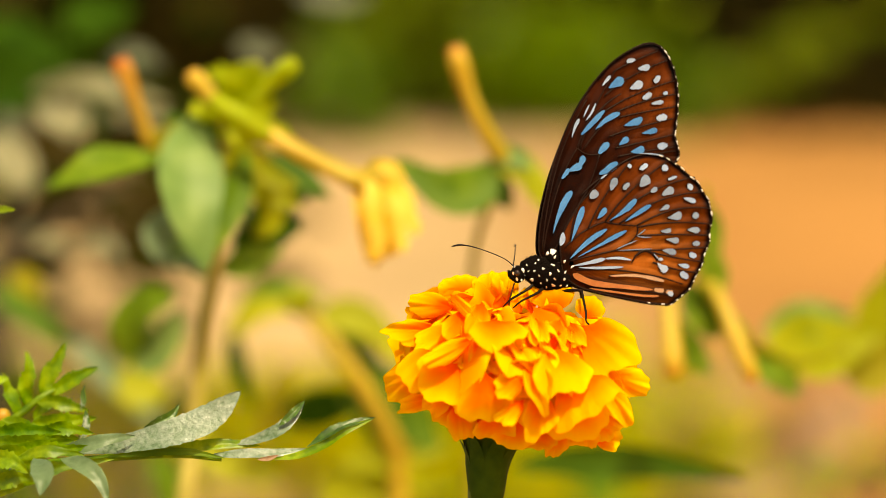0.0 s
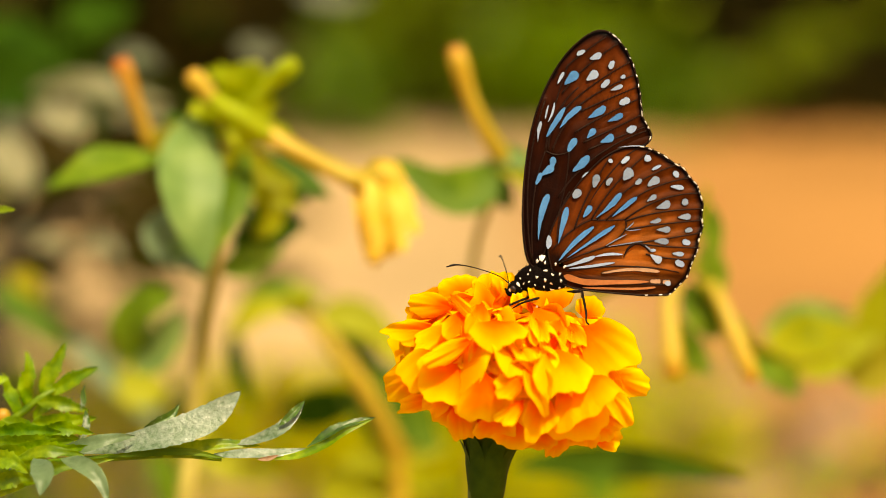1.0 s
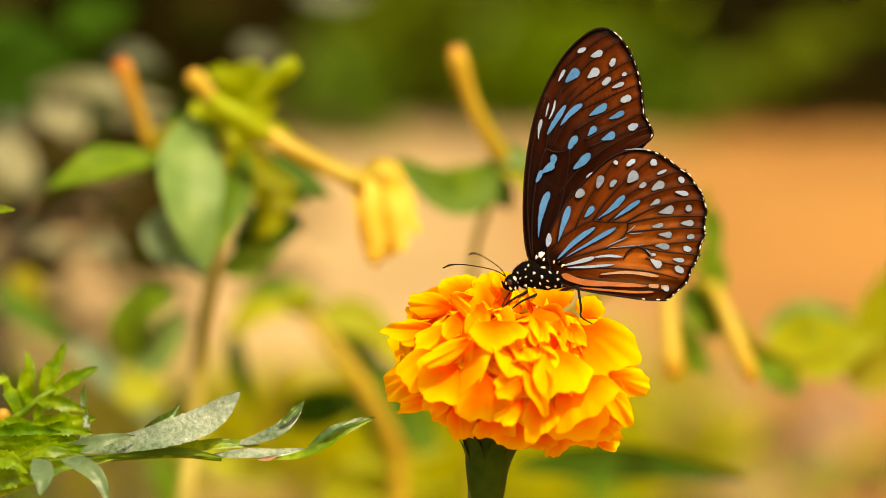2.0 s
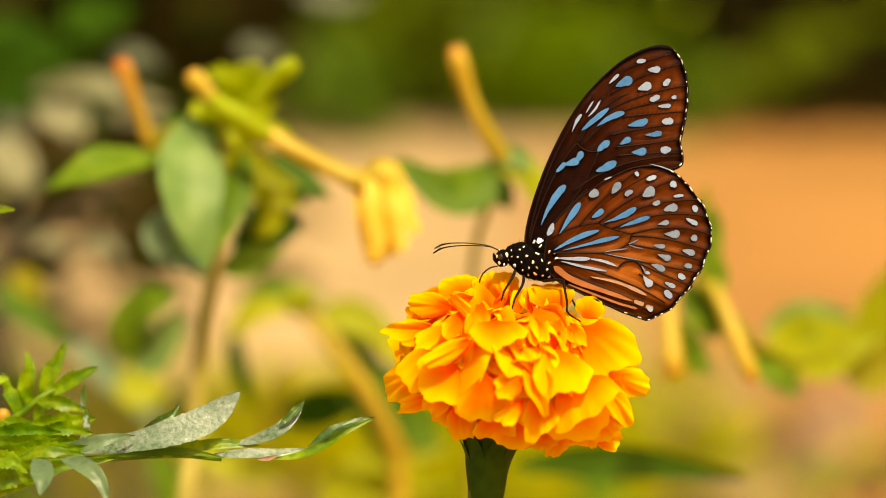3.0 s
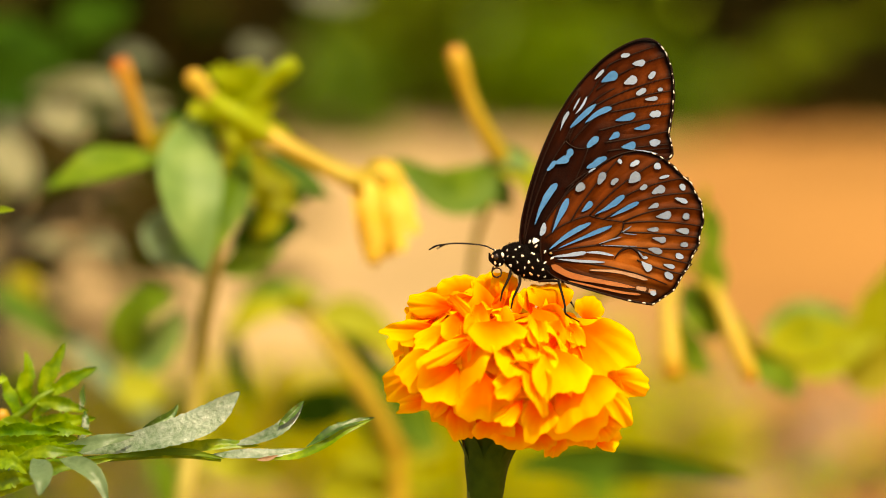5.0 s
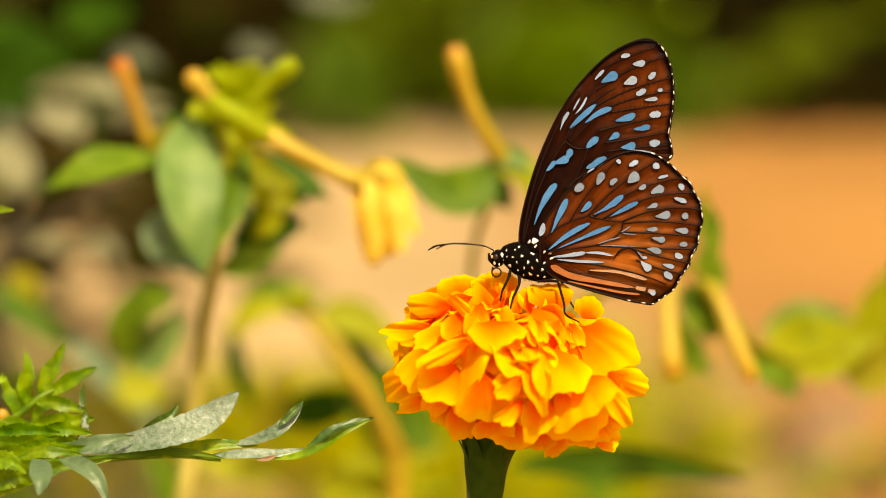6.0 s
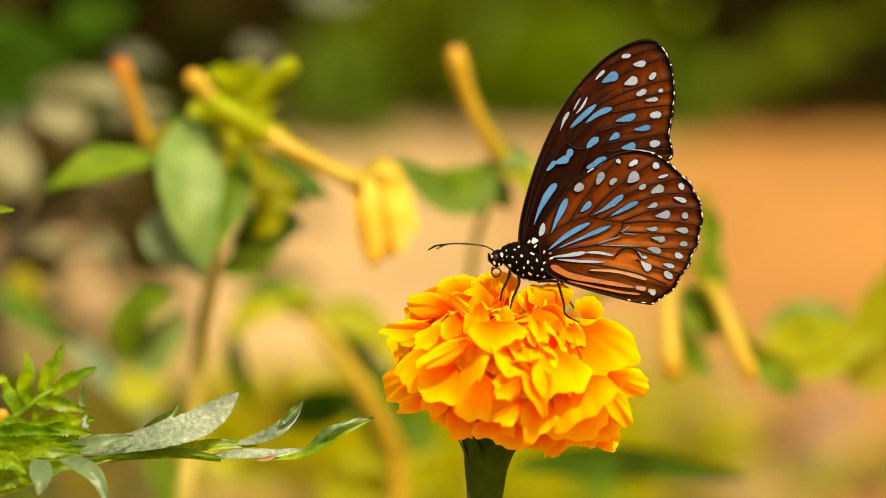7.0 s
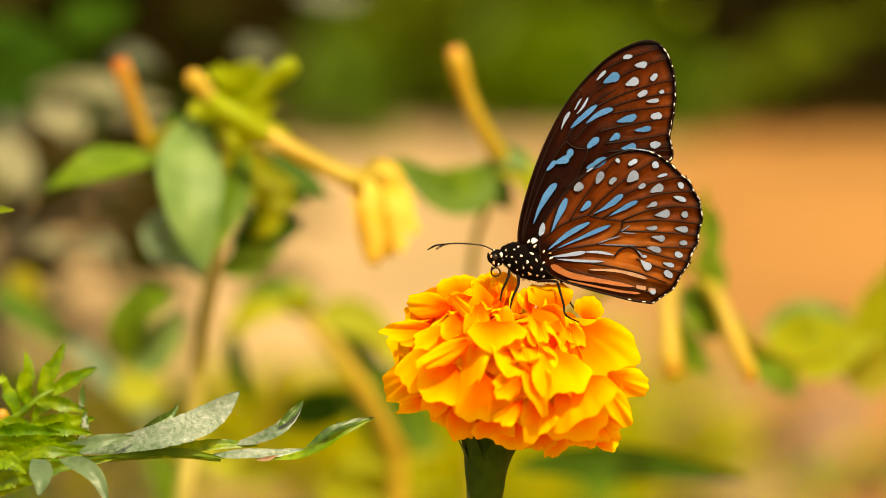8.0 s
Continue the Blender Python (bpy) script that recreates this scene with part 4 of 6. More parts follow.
def build_low_plant():
    base = root_on_ground((-24.26, 260, -127.88))
    plant = thing("four_oclock_plant", base, "low sprawling plant with yellowing stalk and dark leaves", "plant", "flowering plants behind")
    foot = to_f(base.translation)
    tube_part(plant, "stem", [foot, (-13.96, 250, -142.8), (-12.8, 240, -68.7), (-15.3, 235, -53.6), (-23.3, 230, -38.7), (-31.4, 230, -27.3), (-38.7, 230, -19.2)], [3, 3, 2.6, 2.6, 2.6, 2.4, 1.8], M_TUBE, "yellow-brown stalk", n=36)
    L = lambda pts, w, mat, label="", **kw: leaf_part(plant, "leaf", pts, w, mat, label, across=6, n=16, facing=(0.1, -0.78, 0.6), wave=0.03, **kw)
    L([(18.8, 200, -59.4), (39.4, 195, -57.5), (57.8, 195, -58.6), (84.6, 200, -63.4)], 10, M_COPSE, "long green leaf", roll=45, fold=0.2)
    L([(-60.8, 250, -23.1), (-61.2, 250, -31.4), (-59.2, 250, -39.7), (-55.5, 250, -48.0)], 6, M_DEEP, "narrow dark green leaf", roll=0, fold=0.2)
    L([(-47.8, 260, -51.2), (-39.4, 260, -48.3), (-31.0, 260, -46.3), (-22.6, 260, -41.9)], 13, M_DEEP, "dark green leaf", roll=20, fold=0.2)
    L([(-36.7, 240, -19.5), (-28.5, 240, -19.5), (-20.3, 240, -22.8), (-10.5, 240, -32.6)], 12, M_LIME, "green leaf", roll=10, fold=0.2)
    L([(-38.6, 245, -22.9), (-30.4, 245, -26.2), (-22.1, 245, -32.9), (-15.5, 245, -41.1)], 9, M_COPSE, "green leaf", roll=10, fold=0.2)
    L([(-63.8, 250, -26.4), (-57.2, 250, -19.8), (-48.9, 250, -17.3), (-37.2, 250, -18.5)], 8, M_LIME, "yellow-green leaf", roll=10, fold=0.2)
    L([(-14.0, 250, -41.4), (-10.0, 250, -48.0), (-6.0, 250, -54.7), (-0.7, 250, -59.7)], 13, M_LEAF, "green leaf", roll=10, fold=0.2)
    L([(-20.4, 242, -32.7), (-15.5, 242, -39.3), (-13.8, 242, -45.9), (-11.8, 242, -54.1)], 9, M_COPSE, "green leaf", roll=10, fold=0.2)
    L([(-60.9, 255, -16.6), (-52.5, 255, -13.2), (-44.2, 255, -11.9), (-34.1, 255, -14.9)], 7, M_LEAF, "green leaf", roll=10, fold=0.2)
    L([(-30.8, 255, -43.3), (-24.1, 255, -48.4), (-18.7, 255, -55.1), (-15.7, 255, -63.4)], 8, M_LEAF, "green leaf", roll=10, fold=0.2)
    L([(-76.7, 262, -53.9), (-68.2, 262, -60.6), (-58.1, 262, -65.7), (-44.6, 262, -69.1)], 13, M_LIME, "yellow-green leaf", roll=10, fold=0.2)
    L([(-88.5, 262, -60.6), (-83.4, 262, -67.4), (-81.8, 262, -74.2), (-83.4, 262, -82.6)], 9, M_LEAF, "green leaf", roll=10, fold=0.2)
    tube_part(plant, "bud", [(-39.6, 232, -19.3), (-40.2, 232, -17.0), (-41.5, 232, -14.4), (-43.5, 232, -11.2)], [1.2, 4.4, 5.0, 1.0], M_LIME, "round yellow-green bud", n=12)
    tube_part(plant, "bud", [(-36.2, 236, -18.8), (-37.2, 236, -17.4), (-38.5, 236, -16.1), (-39.8, 236, -15.5)], [0.8, 1.6, 1.5, 0.6], M_BROWN, "small brown seed", n=8)
    L([(-44.2, 255, -33.3), (-47.5, 255, -43.3), (-52.5, 255, -53.4), (-59.2, 255, -63.4)], 8, M_OLIVE, "olive leaf", roll=10, fold=0.2)
    L([(-37.2, 250, -69.6), (-23.9, 250, -64.7), (-10.6, 250, -59.7), (2.7, 250, -58.0)], 13, M_LIME, "yellow-green leaf", roll=10, fold=0.2)
    L([(-37.0, 245, -72.8), (-23.8, 245, -70.8), (-10.6, 245, -69.5), (2.6, 245, -67.5)], 10, M_LIME, "green leaf", roll=30, fold=0.2)


def build_side_shrub():
    base = root_on_ground((-151.81, 330, -84.56))
    plant = thing("side_shrub", base, "shrub with pale dusty leaves and leaves coloured dark for shade", "shrub")
    foot = to_f(base.translation)
    tube_part(plant, "stem", [foot, (-148.12, 330, -158.26), (-146.28, 330, -47.72), (-142.6, 330, -7.19), (-138.91, 330, 22.29), (-133.38, 330, 46.24)], [5, 5, 4, 3, 2, 1.2], M_BARK, "grey-brown woody stem", n=36)
    tube_part(plant, "branch", [(-142.6, 330, -7.19), (-132.6, 325, 3.8), (-115.4, 320, 14.7), (-100.6, 318, 20.1)], [2.4, 1.8, 1.4, 0.8], M_BARK, n=16)
    L = lambda pts, w, mat, label="", **kw: leaf_part(plant, "leaf", pts, w, mat, label, across=6, n=16, facing=(0.1, -0.78, 0.6), wave=0.03, **kw)
    pale = (((-135.2, 330, 51.8), (-119.3, 322, 53.1), (-103.8, 315, 50.8), (-87.2, 312, 46.1), 9), ((-131.5, 330, 48.1), (-123.9, 322, 44.0), (-119.3, 316, 40.0), (-118.5, 314, 34.1), 15), ((-111.3, 330, 44.4), (-102.9, 322, 43.0), (-94.8, 315, 42.7), (-85.4, 312, 40.7), 9),
            ((-148.1, 330, 37.0), (-141.7, 325, 31.3), (-136.1, 320, 23.8), (-134.3, 318, 16.5), 14),             ((-142.5, 340, 7.6), (-136.0, 335, 3.9), (-128.2, 332, 2.0), (-120.5, 330, -1.7), 8), ((-120.5, 330, 0.2), (-114.4, 326, 2.0), (-108.4, 322, 0.9), (-102.6, 320, -1.6), 6))
    for *pts, w in pale:
        L(pts, w, M_KHAKI, "pale dusty leaf", roll=10, fold=0.2)
    # dark-coloured leaves imitate the shaded gaps between the pale ones
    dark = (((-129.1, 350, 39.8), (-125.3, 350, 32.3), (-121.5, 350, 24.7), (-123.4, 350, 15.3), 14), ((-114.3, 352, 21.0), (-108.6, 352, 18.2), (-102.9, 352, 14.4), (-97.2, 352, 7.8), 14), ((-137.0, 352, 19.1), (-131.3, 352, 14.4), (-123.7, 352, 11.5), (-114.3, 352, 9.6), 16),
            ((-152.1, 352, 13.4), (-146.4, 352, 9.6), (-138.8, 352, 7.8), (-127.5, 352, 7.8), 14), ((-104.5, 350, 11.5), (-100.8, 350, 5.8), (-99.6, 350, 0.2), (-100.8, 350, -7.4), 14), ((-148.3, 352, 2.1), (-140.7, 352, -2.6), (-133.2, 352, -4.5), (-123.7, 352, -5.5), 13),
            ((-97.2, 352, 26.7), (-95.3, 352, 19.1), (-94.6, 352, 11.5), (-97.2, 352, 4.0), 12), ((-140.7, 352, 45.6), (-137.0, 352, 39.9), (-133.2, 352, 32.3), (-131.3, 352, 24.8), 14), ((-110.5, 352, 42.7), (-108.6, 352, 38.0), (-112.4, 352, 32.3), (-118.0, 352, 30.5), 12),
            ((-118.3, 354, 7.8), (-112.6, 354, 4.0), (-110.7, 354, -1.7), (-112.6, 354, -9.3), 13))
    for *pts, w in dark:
        L(pts, w, M_DARK, "leaf coloured dark for the shaded gaps", roll=10, fold=0.2)
    dimmed = (((-110.8, 340, 61.3), (-104.5, 335, 63.6), (-98.6, 332, 63.0), (-91.0, 330, 59.5), 8), ((-72.8, 400, 73.0), (-67.6, 400, 71.0), (-62.8, 400, 69.0), (-56.8, 400, 68.6), 9), ((-54.0, 420, 93.0), (-45.8, 420, 91.4), (-35.6, 420, 89.8), (-25.4, 420, 91.8), 9),
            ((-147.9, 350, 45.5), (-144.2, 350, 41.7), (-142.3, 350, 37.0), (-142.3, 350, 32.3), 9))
    for *pts, w in dimmed:
        L(pts, w, M_DIMMED, "grey-green leaf, dimmed in colour for shade", roll=10, fold=0.2)
    # these leaves get their shade from the dark green material
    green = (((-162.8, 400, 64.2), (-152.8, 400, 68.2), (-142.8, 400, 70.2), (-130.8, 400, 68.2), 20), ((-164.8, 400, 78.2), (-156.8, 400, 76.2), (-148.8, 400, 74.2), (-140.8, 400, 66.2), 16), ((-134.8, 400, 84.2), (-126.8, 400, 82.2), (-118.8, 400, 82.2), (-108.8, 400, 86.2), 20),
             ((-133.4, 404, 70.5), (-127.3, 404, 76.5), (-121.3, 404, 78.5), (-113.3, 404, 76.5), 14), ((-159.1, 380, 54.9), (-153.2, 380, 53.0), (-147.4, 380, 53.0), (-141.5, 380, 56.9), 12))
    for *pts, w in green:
        L(pts, w, M_DEEP, "green leaf with shade put into its colour", roll=10, fold=0.2)
    L([(-142.7, 300, -12.2), (-133.8, 300, -17.6), (-124.9, 300, -24.7), (-117.8, 300, -31.8)], 9, M_COPSE, "grey-green leaf", roll=10, fold=0.2)
    L([(-117.8, 300, -28.2), (-107.2, 300, -37.1), (-98.3, 300, -46.0), (-85.9, 300, -58.4)], 9, M_SAGE, "grey-green leaf", roll=10, fold=0.2)
    L([(-96.7, 260, -36.9), (-92.3, 260, -40.3), (-87.9, 260, -41.9), (-81.5, 260, -41.9)], 16, M_LIME, "yellow-green leaf", roll=10, fold=0.2)
    L([(-137.3, 310, -7.0), (-133.7, 310, -10.6), (-131.9, 310, -16.0), (-131.9, 310, -23.2)], 10, M_OLIVE, "olive leaf", roll=10, fold=0.2)


build_side_shrub()
build_four_oclock_a()
build_four_oclock_b()
build_four_oclock_c()
build_low_plant()

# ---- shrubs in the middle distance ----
# near-black leaves stand in for shade behind the nearer plants
foliage("shrub", 1300, ((-0.80, -0.16), (1.5, 2.3), (0.0, 0.80)), 0.07, M_DARK, 21, "leafy shrub, coloured near black for shade", "shrub", rise=3.4)
foliage("shrub", 150, ((-0.74, -0.22), (1.5, 2.0), (0.26, 0.47)), 0.06, M_DARK, 29, "leafy shrub, coloured near black for shade", "shrub", hollow=-0.3)
foliage("shrub", 330, ((-0.70, -0.14), (1.2, 1.5), (0.15, 0.72)), 0.055, M_DEEP, 23, "green leafy shrub", "shrub", rise=0.8)
foliage("weeds", 190, ((-0.50, 0.10), (0.75, 1.3), (0.0, 0.33)), 0.04, M_STRAW, 25, "sunlit yellow-green weeds", "weeds")
foliage("weeds", 85, ((0.05, 0.42), (1.2, 1.9), (0.0, 0.21)), 0.06, M_LIME, 27, "sunlit yellow-green weeds", "weeds")

# brown leaves added to darken this patch of the ground
foliage("weeds", 70, ((0.20, 0.40), (1.45, 1.75), (0.06, 0.20)), 0.05, M_BROWN, 45, "brown leaves added over a darker patch of ground", "weeds", hollow=-0.2)
foliage("weeds", 60, ((0.10, 0.36), (0.70, 1.0), (0.0, 0.33)), 0.05, M_LEAF, 41, "green weeds in the sun", "weeds", rise=1.0)
foliage("weeds", 45, ((-0.30, -0.02), (0.55, 0.85), (0.0, 0.40)), 0.05, M_LEAF, 43, "green weeds in the sun", "weeds", rise=1.0)

# ---- butterfly ----
FORE_EDGE = [
    (-4.90, 0.88), (-5.05, 4.9), (-3.65, 11.4), (-1.08, 19.1),
    (2.45, 26.7), (6.30, 32.5), (11.2, 37.55), (15.8, 40.4),
    (19.69, 41.4), (22.44, 39.93), (24.2, 36.41), (24.86, 32.01),
    (24.64, 27.61), (23.98, 23.21), (24.2, 18.48), (18.04, 16.06),
    (10.34, 10.56), (2.09, 1.76), (-2.31, -0.66),
]
HIND_EDGE = [
    (-1.21, -0.66), (-0.88, 4.51), (2.42, 9.68), (5.72, 13.09),
    (9.24, 16.17), (13.42, 18.7), (17.82, 19.69), (21.89, 18.7),
    (25.19, 16.28), (27.94, 13.64), (29.59, 10.78), (30.58, 7.81),
    (30.14, 3.96), (29.26, 0.66), (27.39, -3.19), (25.19, -6.82),
    (21.67, -9.79), (18.59, -9.9), (12.54, -8.47), (5.94, -6.6),
    (1.76, -5.06), (-0.44, -3.08),
]
FORE_VEINS = [
    (11.91, 36.04, 15.21, 37.69, 21.04, 39.78), (9.82, 31.42, 15.54, 35.05, 22.91, 37.91), (9.16, 28.12, 15.98, 31.42, 24.23, 33.84), (11.91, 28.12, 17.96, 30.10, 24.34, 31.20),
    (12.46, 27.13, 17.96, 28.01, 24.12, 28.78), (10.26, 23.50, 15.76, 24.93, 23.68, 26.47), (11.36, 21.19, 16.86, 22.07, 23.90, 23.39), (11.91, 19.54, 16.86, 20.20, 23.68, 20.86),
    (3.74, 12.21, 12.54, 17.71, 23.87, 20.13), (-4.51, 1.21, -1.21, 12.76, 3.74, 21.56), (-3.41, 0.66, 3.74, 10.56, 8.14, 20.24), (-4.62, 1.76, -0.99, 17.16, 6.16, 30.91),
    (3.74, 21.56, 5.72, 20.24, 8.14, 20.24), (3.74, 21.56, 7.04, 28.16, 12.54, 36.63), (4.29, 21.56, 7.59, 27.61, 13.31, 31.79), (5.06, 21.34, 8.69, 25.41, 12.54, 28.16),
]
HIND_VEINS = [
    (4.62, 5.83, 8.36, 11.66, 14.52, 18.7), (-0.22, 2.75, 3.74, 5.5, 8.25, 7.04), (8.25, 7.04, 11, 6.38, 14.74, 5.83), (0.88, 4.18, 2.64, 9.68, 5.17, 13.2),
    (8.25, 7.04, 14.74, 13.31, 22.88, 18.37), (9.35, 6.82, 17.49, 11.99, 27.5, 14.52), (11.11, 6.38, 19.8, 10.45, 29.26, 11.44), (14.74, 5.83, 22.44, 8.36, 30.25, 8.14),
    (14.74, 5.5, 21.89, 5.94, 30.14, 5.06), (14.3, 3.85, 21.34, 3.63, 29.81, 2.86), (9.79, 1.32, 19.14, 0.77, 29.37, 0.55), (14.74, 5.83, 13.86, 3.3, 9.79, 1.32),
    (9.79, 1.32, 4.84, 0.66, 0.55, 0), (16.72, 0.66, 21.89, -0.88, 28.27, -2.31), (17.49, -1.54, 21.89, -3.19, 26.73, -4.29), (1.65, -1.87, 13.09, -3.08, 23.32, -6.27),
    (1.65, -3.41, 9.79, -5.72, 21.34, -8.36),
]
FORE_BLUE = [
    (10.78, 33, 13.86, 34.65, 1.65, 1.65), (4.62, 24.09, 9.68, 28.71, 1.32, 0.88), (7.59, 25.08, 12.76, 28.05, 0.88, 1.32), (13.53, 25.52, 17.38, 26.73, 1.21, 1.43),
    (17.05, 23.87, 20.24, 24.42, 0.88, 1.1), (7.92, 20.24, 10.12, 22.33, 1.65, 1.1), (12.21, 21.78, 14.19, 23.1, 0.99, 1.21), (14.52, 20.35, 17.38, 20.9, 1.21, 1.32),
    (7.81, 16.28, 11.66, 18.37, 1.65, 1.43), (0.11, 15.73, 1.76, 17.71, 0.99, 0.88), (1.32, 17.05, 4.4, 18.26, 0.77, 1.65), (3.74, 17.6, 4.95, 20.02, 1.32, 0.99),
    (-2.31, 5.28, 1.98, 13.31, 0.77, 1.43),
]
FORE_PALE = [
    (14.74, 37.95, 16.17, 38.28, 0.77, 0.77), (16.83, 36.52, 19.25, 36.85, 1.1, 1.32), (15.4, 32.78, 17.38, 33.66, 1.32, 1.54), (20.13, 33.77, 21.12, 34.76, 0.99, 0.99),
    (17.71, 30.69, 19.25, 31.46, 0.99, 0.99), (21.78, 31.35, 22.55, 31.57, 0.66, 0.66), (19.47, 29.59, 21.45, 29.81, 0.77, 0.77), (20.35, 26.62, 22.11, 26.84, 1.21, 1.21),
    (20.35, 21.12, 22, 21.34, 1.21, 1.21), (9.68, 33.66, 11.11, 35.2, 0.55, 0.55), (2.75, 23.65, 4.4, 27.28, 0.33, 0.77), (5.28, 27.5, 6.6, 29.92, 0.33, 0.33),
    (5.72, 26.84, 7.92, 30.14, 0.44, 0.44),
]
HIND_PALE = [
    (5.72, 11.99, 7.04, 12.98, 1.32, 1.54), (10.01, 13.31, 11, 15.18, 1.32, 1.32), (12.54, 13.2, 13.64, 14.08, 0.88, 0.99), (16.06, 13.64, 17.6, 15.18, 1.76, 1.76),
    (18.15, 12.32, 19.25, 12.87, 0.77, 0.99), (20.35, 11.44, 22.88, 12.54, 1.43, 1.54), (19.8, 8.58, 21.45, 9.24, 0.66, 0.88), (21.12, 6.93, 24.09, 7.48, 1.1, 1.43),
    (26.73, 6.6, 27.28, 7.48, 1.21, 1.1), (19.47, 4.4, 21.67, 4.51, 0.77, 0.99), (25.3, 4.29, 27.39, 4.07, 0.88, 1.1), (20.46, 2.75, 23.1, 2.31, 0.88, 1.1),
    (26.07, 1.43, 27.28, 1.43, 0.88, 0.88), (19.58, 0.66, 22.33, 0, 0.88, 1.32),
]
HIND_PALE_OUTER = [
    (25.19, -0.44, 26.4, -0.99, 0.99, 0.99), (22.88, -2.42, 24.64, -2.86, 0.77, 0.77), (23.1, -4.07, 24.31, -5.06, 1.1, 1.21), (18.37, -1.76, 20.24, -3.52, 0.88, 1.54),
    (18.59, -0.99, 19.47, -1.1, 0.66, 0.44), (13.86, 17.38, 14.3, 17.82, 0.99, 0.88), (16.28, 16.83, 17.71, 17.6, 0.88, 0.88), (21.01, 17.05, 21.89, 16.39, 1.21, 1.1),
    (22, 14.41, 23.54, 14.85, 0.55, 0.55), (25.96, 13.09, 26.62, 12.21, 0.99, 0.99), (25.08, 10.45, 27.06, 9.79, 0.66, 0.99), (-1.21, 3.08, -0.55, 5.61, 1.54, 0.77),
    (8.14, 15.51, 9.24, 16.17, 0.33, 0.33), (20.24, -7.7, 21.12, -8.14, 0.88, 0.88),
]
HIND_STREAKS = [
    (0.99, -0.99, 7.59, -0.11, 0.66, 0.88), (7.59, -0.11, 13.09, -0.77, 0.77, 0.33), (2.09, -1.43, 11.22, -1.98, 0.55, 0.55), (16.06, 19.91, 21.34, 19.14, 0.22, 0.22),
]
HIND_LINES = [
    (10.01, 1.54, 14.52, 2.97, 0.33, 0.17), (10.34, 1.32, 17.49, 1.1, 0.22, 0.17), (14.63, 3.96, 16.17, 4.95, 0.28, 0.17), (14.63, 3.74, 17.49, 3.41, 0.28, 0.17),
    (17.82, 0, 18.7, -1.1, 0.28, 0.28),
]
HIND_BLUE = [
    (0.44, 0.44, 8.47, 5.61, 0.88, 1.1), (2.09, 0.66, 12.54, 5.06, 0.44, 0.88), (6.71, 7.81, 8.69, 9.68, 1.1, 1.1), (9.24, 7.26, 14.96, 11, 0.66, 1.21),
    (12.32, 6.82, 17.82, 9.68, 0.66, 0.99), (0.99, 3.74, 4.07, 10.34, 0.55, 1.65),
]
HIND_BANDS = [
    (0.88, -2.64, 4.84, -4.62, 11.66, -5.94, 17.16, -6.93, 1.43, 0.55), (8.25, -3.52, 12.87, -3.74, 16.28, -4.4, 19.58, -5.39, 0.39, 0.77), (4.07, -5.61, 9.57, -6.82, 14.52, -7.81, 18.26, -8.25, 0.33, 0.49), (17.38, -6.82, 18.04, -7.04, 18.7, -7.15, 19.36, -7.26, 0.66, 0.88),
    (19.8, -7.48, 20.24, -7.59, 20.79, -7.7, 21.23, -7.81, 0.77, 0.88),
]
BODY_SPOTS = [
    (-1.95, 2.55, 1.5), (-3.3, 1.98, 0.6), (-2.09, 1.1, 0.55), (-0.44, 0, 0.55), (-2.64, -0.33, 0.66),
    (0.99, -1.21, 0.55), (-1.76, -1.65, 0.55), (-4.73, -0.77, 0.55), (-6.05, 0.44, 0.33),
    (-7.7, 0.33, 0.33), (-5.28, 0.99, 0.39), (-8.47, -1.43, 0.66), (-7.59, -0.88, 0.33),
    (-6.49, -0.99, 0.33), (-3.52, -1.98, 0.55), (-0.33, -2.09, 0.55), (-2.75, -3.08, 0.44),
    (-4.29, -3.08, 0.44), (-3.08, -4.29, 0.66), (-0.77, -3.41, 0.55), (-1.65, -4.62, 0.44),
    (-7.04, -2.64, 0.55), (-5.72, -1.98, 0.33), (-5.5, -3.52, 0.33), (-4.4, -4.51, 0.33),
    (-0.33, -4.84, 0.44),
]


def closed_loop(pts, n):
    pts = [Vector(p) for p in pts]
    k, out = len(pts), []
    for i in range(n):
        s = i / n * k
        j, t = int(s), s - int(s)
        a, b, c, d = pts[j - 1], pts[j % k], pts[(j + 1) % k], pts[(j + 2) % k]
        out.append(0.5 * (2 * b + (c - a) * t + (2 * a - 5 * b + 4 * c - d) * t * t + (3 * b - a - 3 * c + d) * t ** 3))
    return out


def wing_loop(edge, n):
    """The wing's outline, gently scalloped along its outer margin."""
    hind = edge is HIND_EDGE
    lo, hi, bays, deep = (0.30, 0.80, 9, 0.34) if hind else (0.46, 0.735, 8, 0.16)
    out = []
    centre = Vector((12, 1)) if hind else Vector((10, 18))
    for k, p in enumerate(closed_loop(edge, n)):
        s = k / n
        if lo < s < hi:
            q = (s - lo) / (hi - lo)
            p = p + (centre - p).normalized() * deep * abs(math.sin(q * bays * math.pi)) * min(1.0, 6 * q, 6 * (1 - q))
        out.append(p)
    return out


def vein_line(v, n=22):
    a, b, c = Vector(v[0:2]), Vector(v[2:4]), Vector(v[4:6])
    ctrl = b * 2 - (a + c) * 0.5
    return [a * (1 - s) ** 2 + ctrl * (2 * s * (1 - s)) + c * s * s for s in (i / (n - 1) for i in range(n))]


VEIN_POINTS = [np.array([tuple(p) for v in veins for p in vein_line(v, 40)]) for veins in (FORE_VEINS, HIND_VEINS)]


def vein_gap(pts, layer):
    """How far each place of a wing lies from its nearest vein, in mm."""
    pts = np.asarray(pts, dtype=float).reshape(-1, 2)
    near = np.full(len(pts), 99.0)
    for k in range(0, len(pts), 2000):
        near[k:k + 2000] = np.sqrt(((pts[k:k + 2000, None] - VEIN_POINTS[layer][None]) ** 2).sum(2)).min(1)
    return near


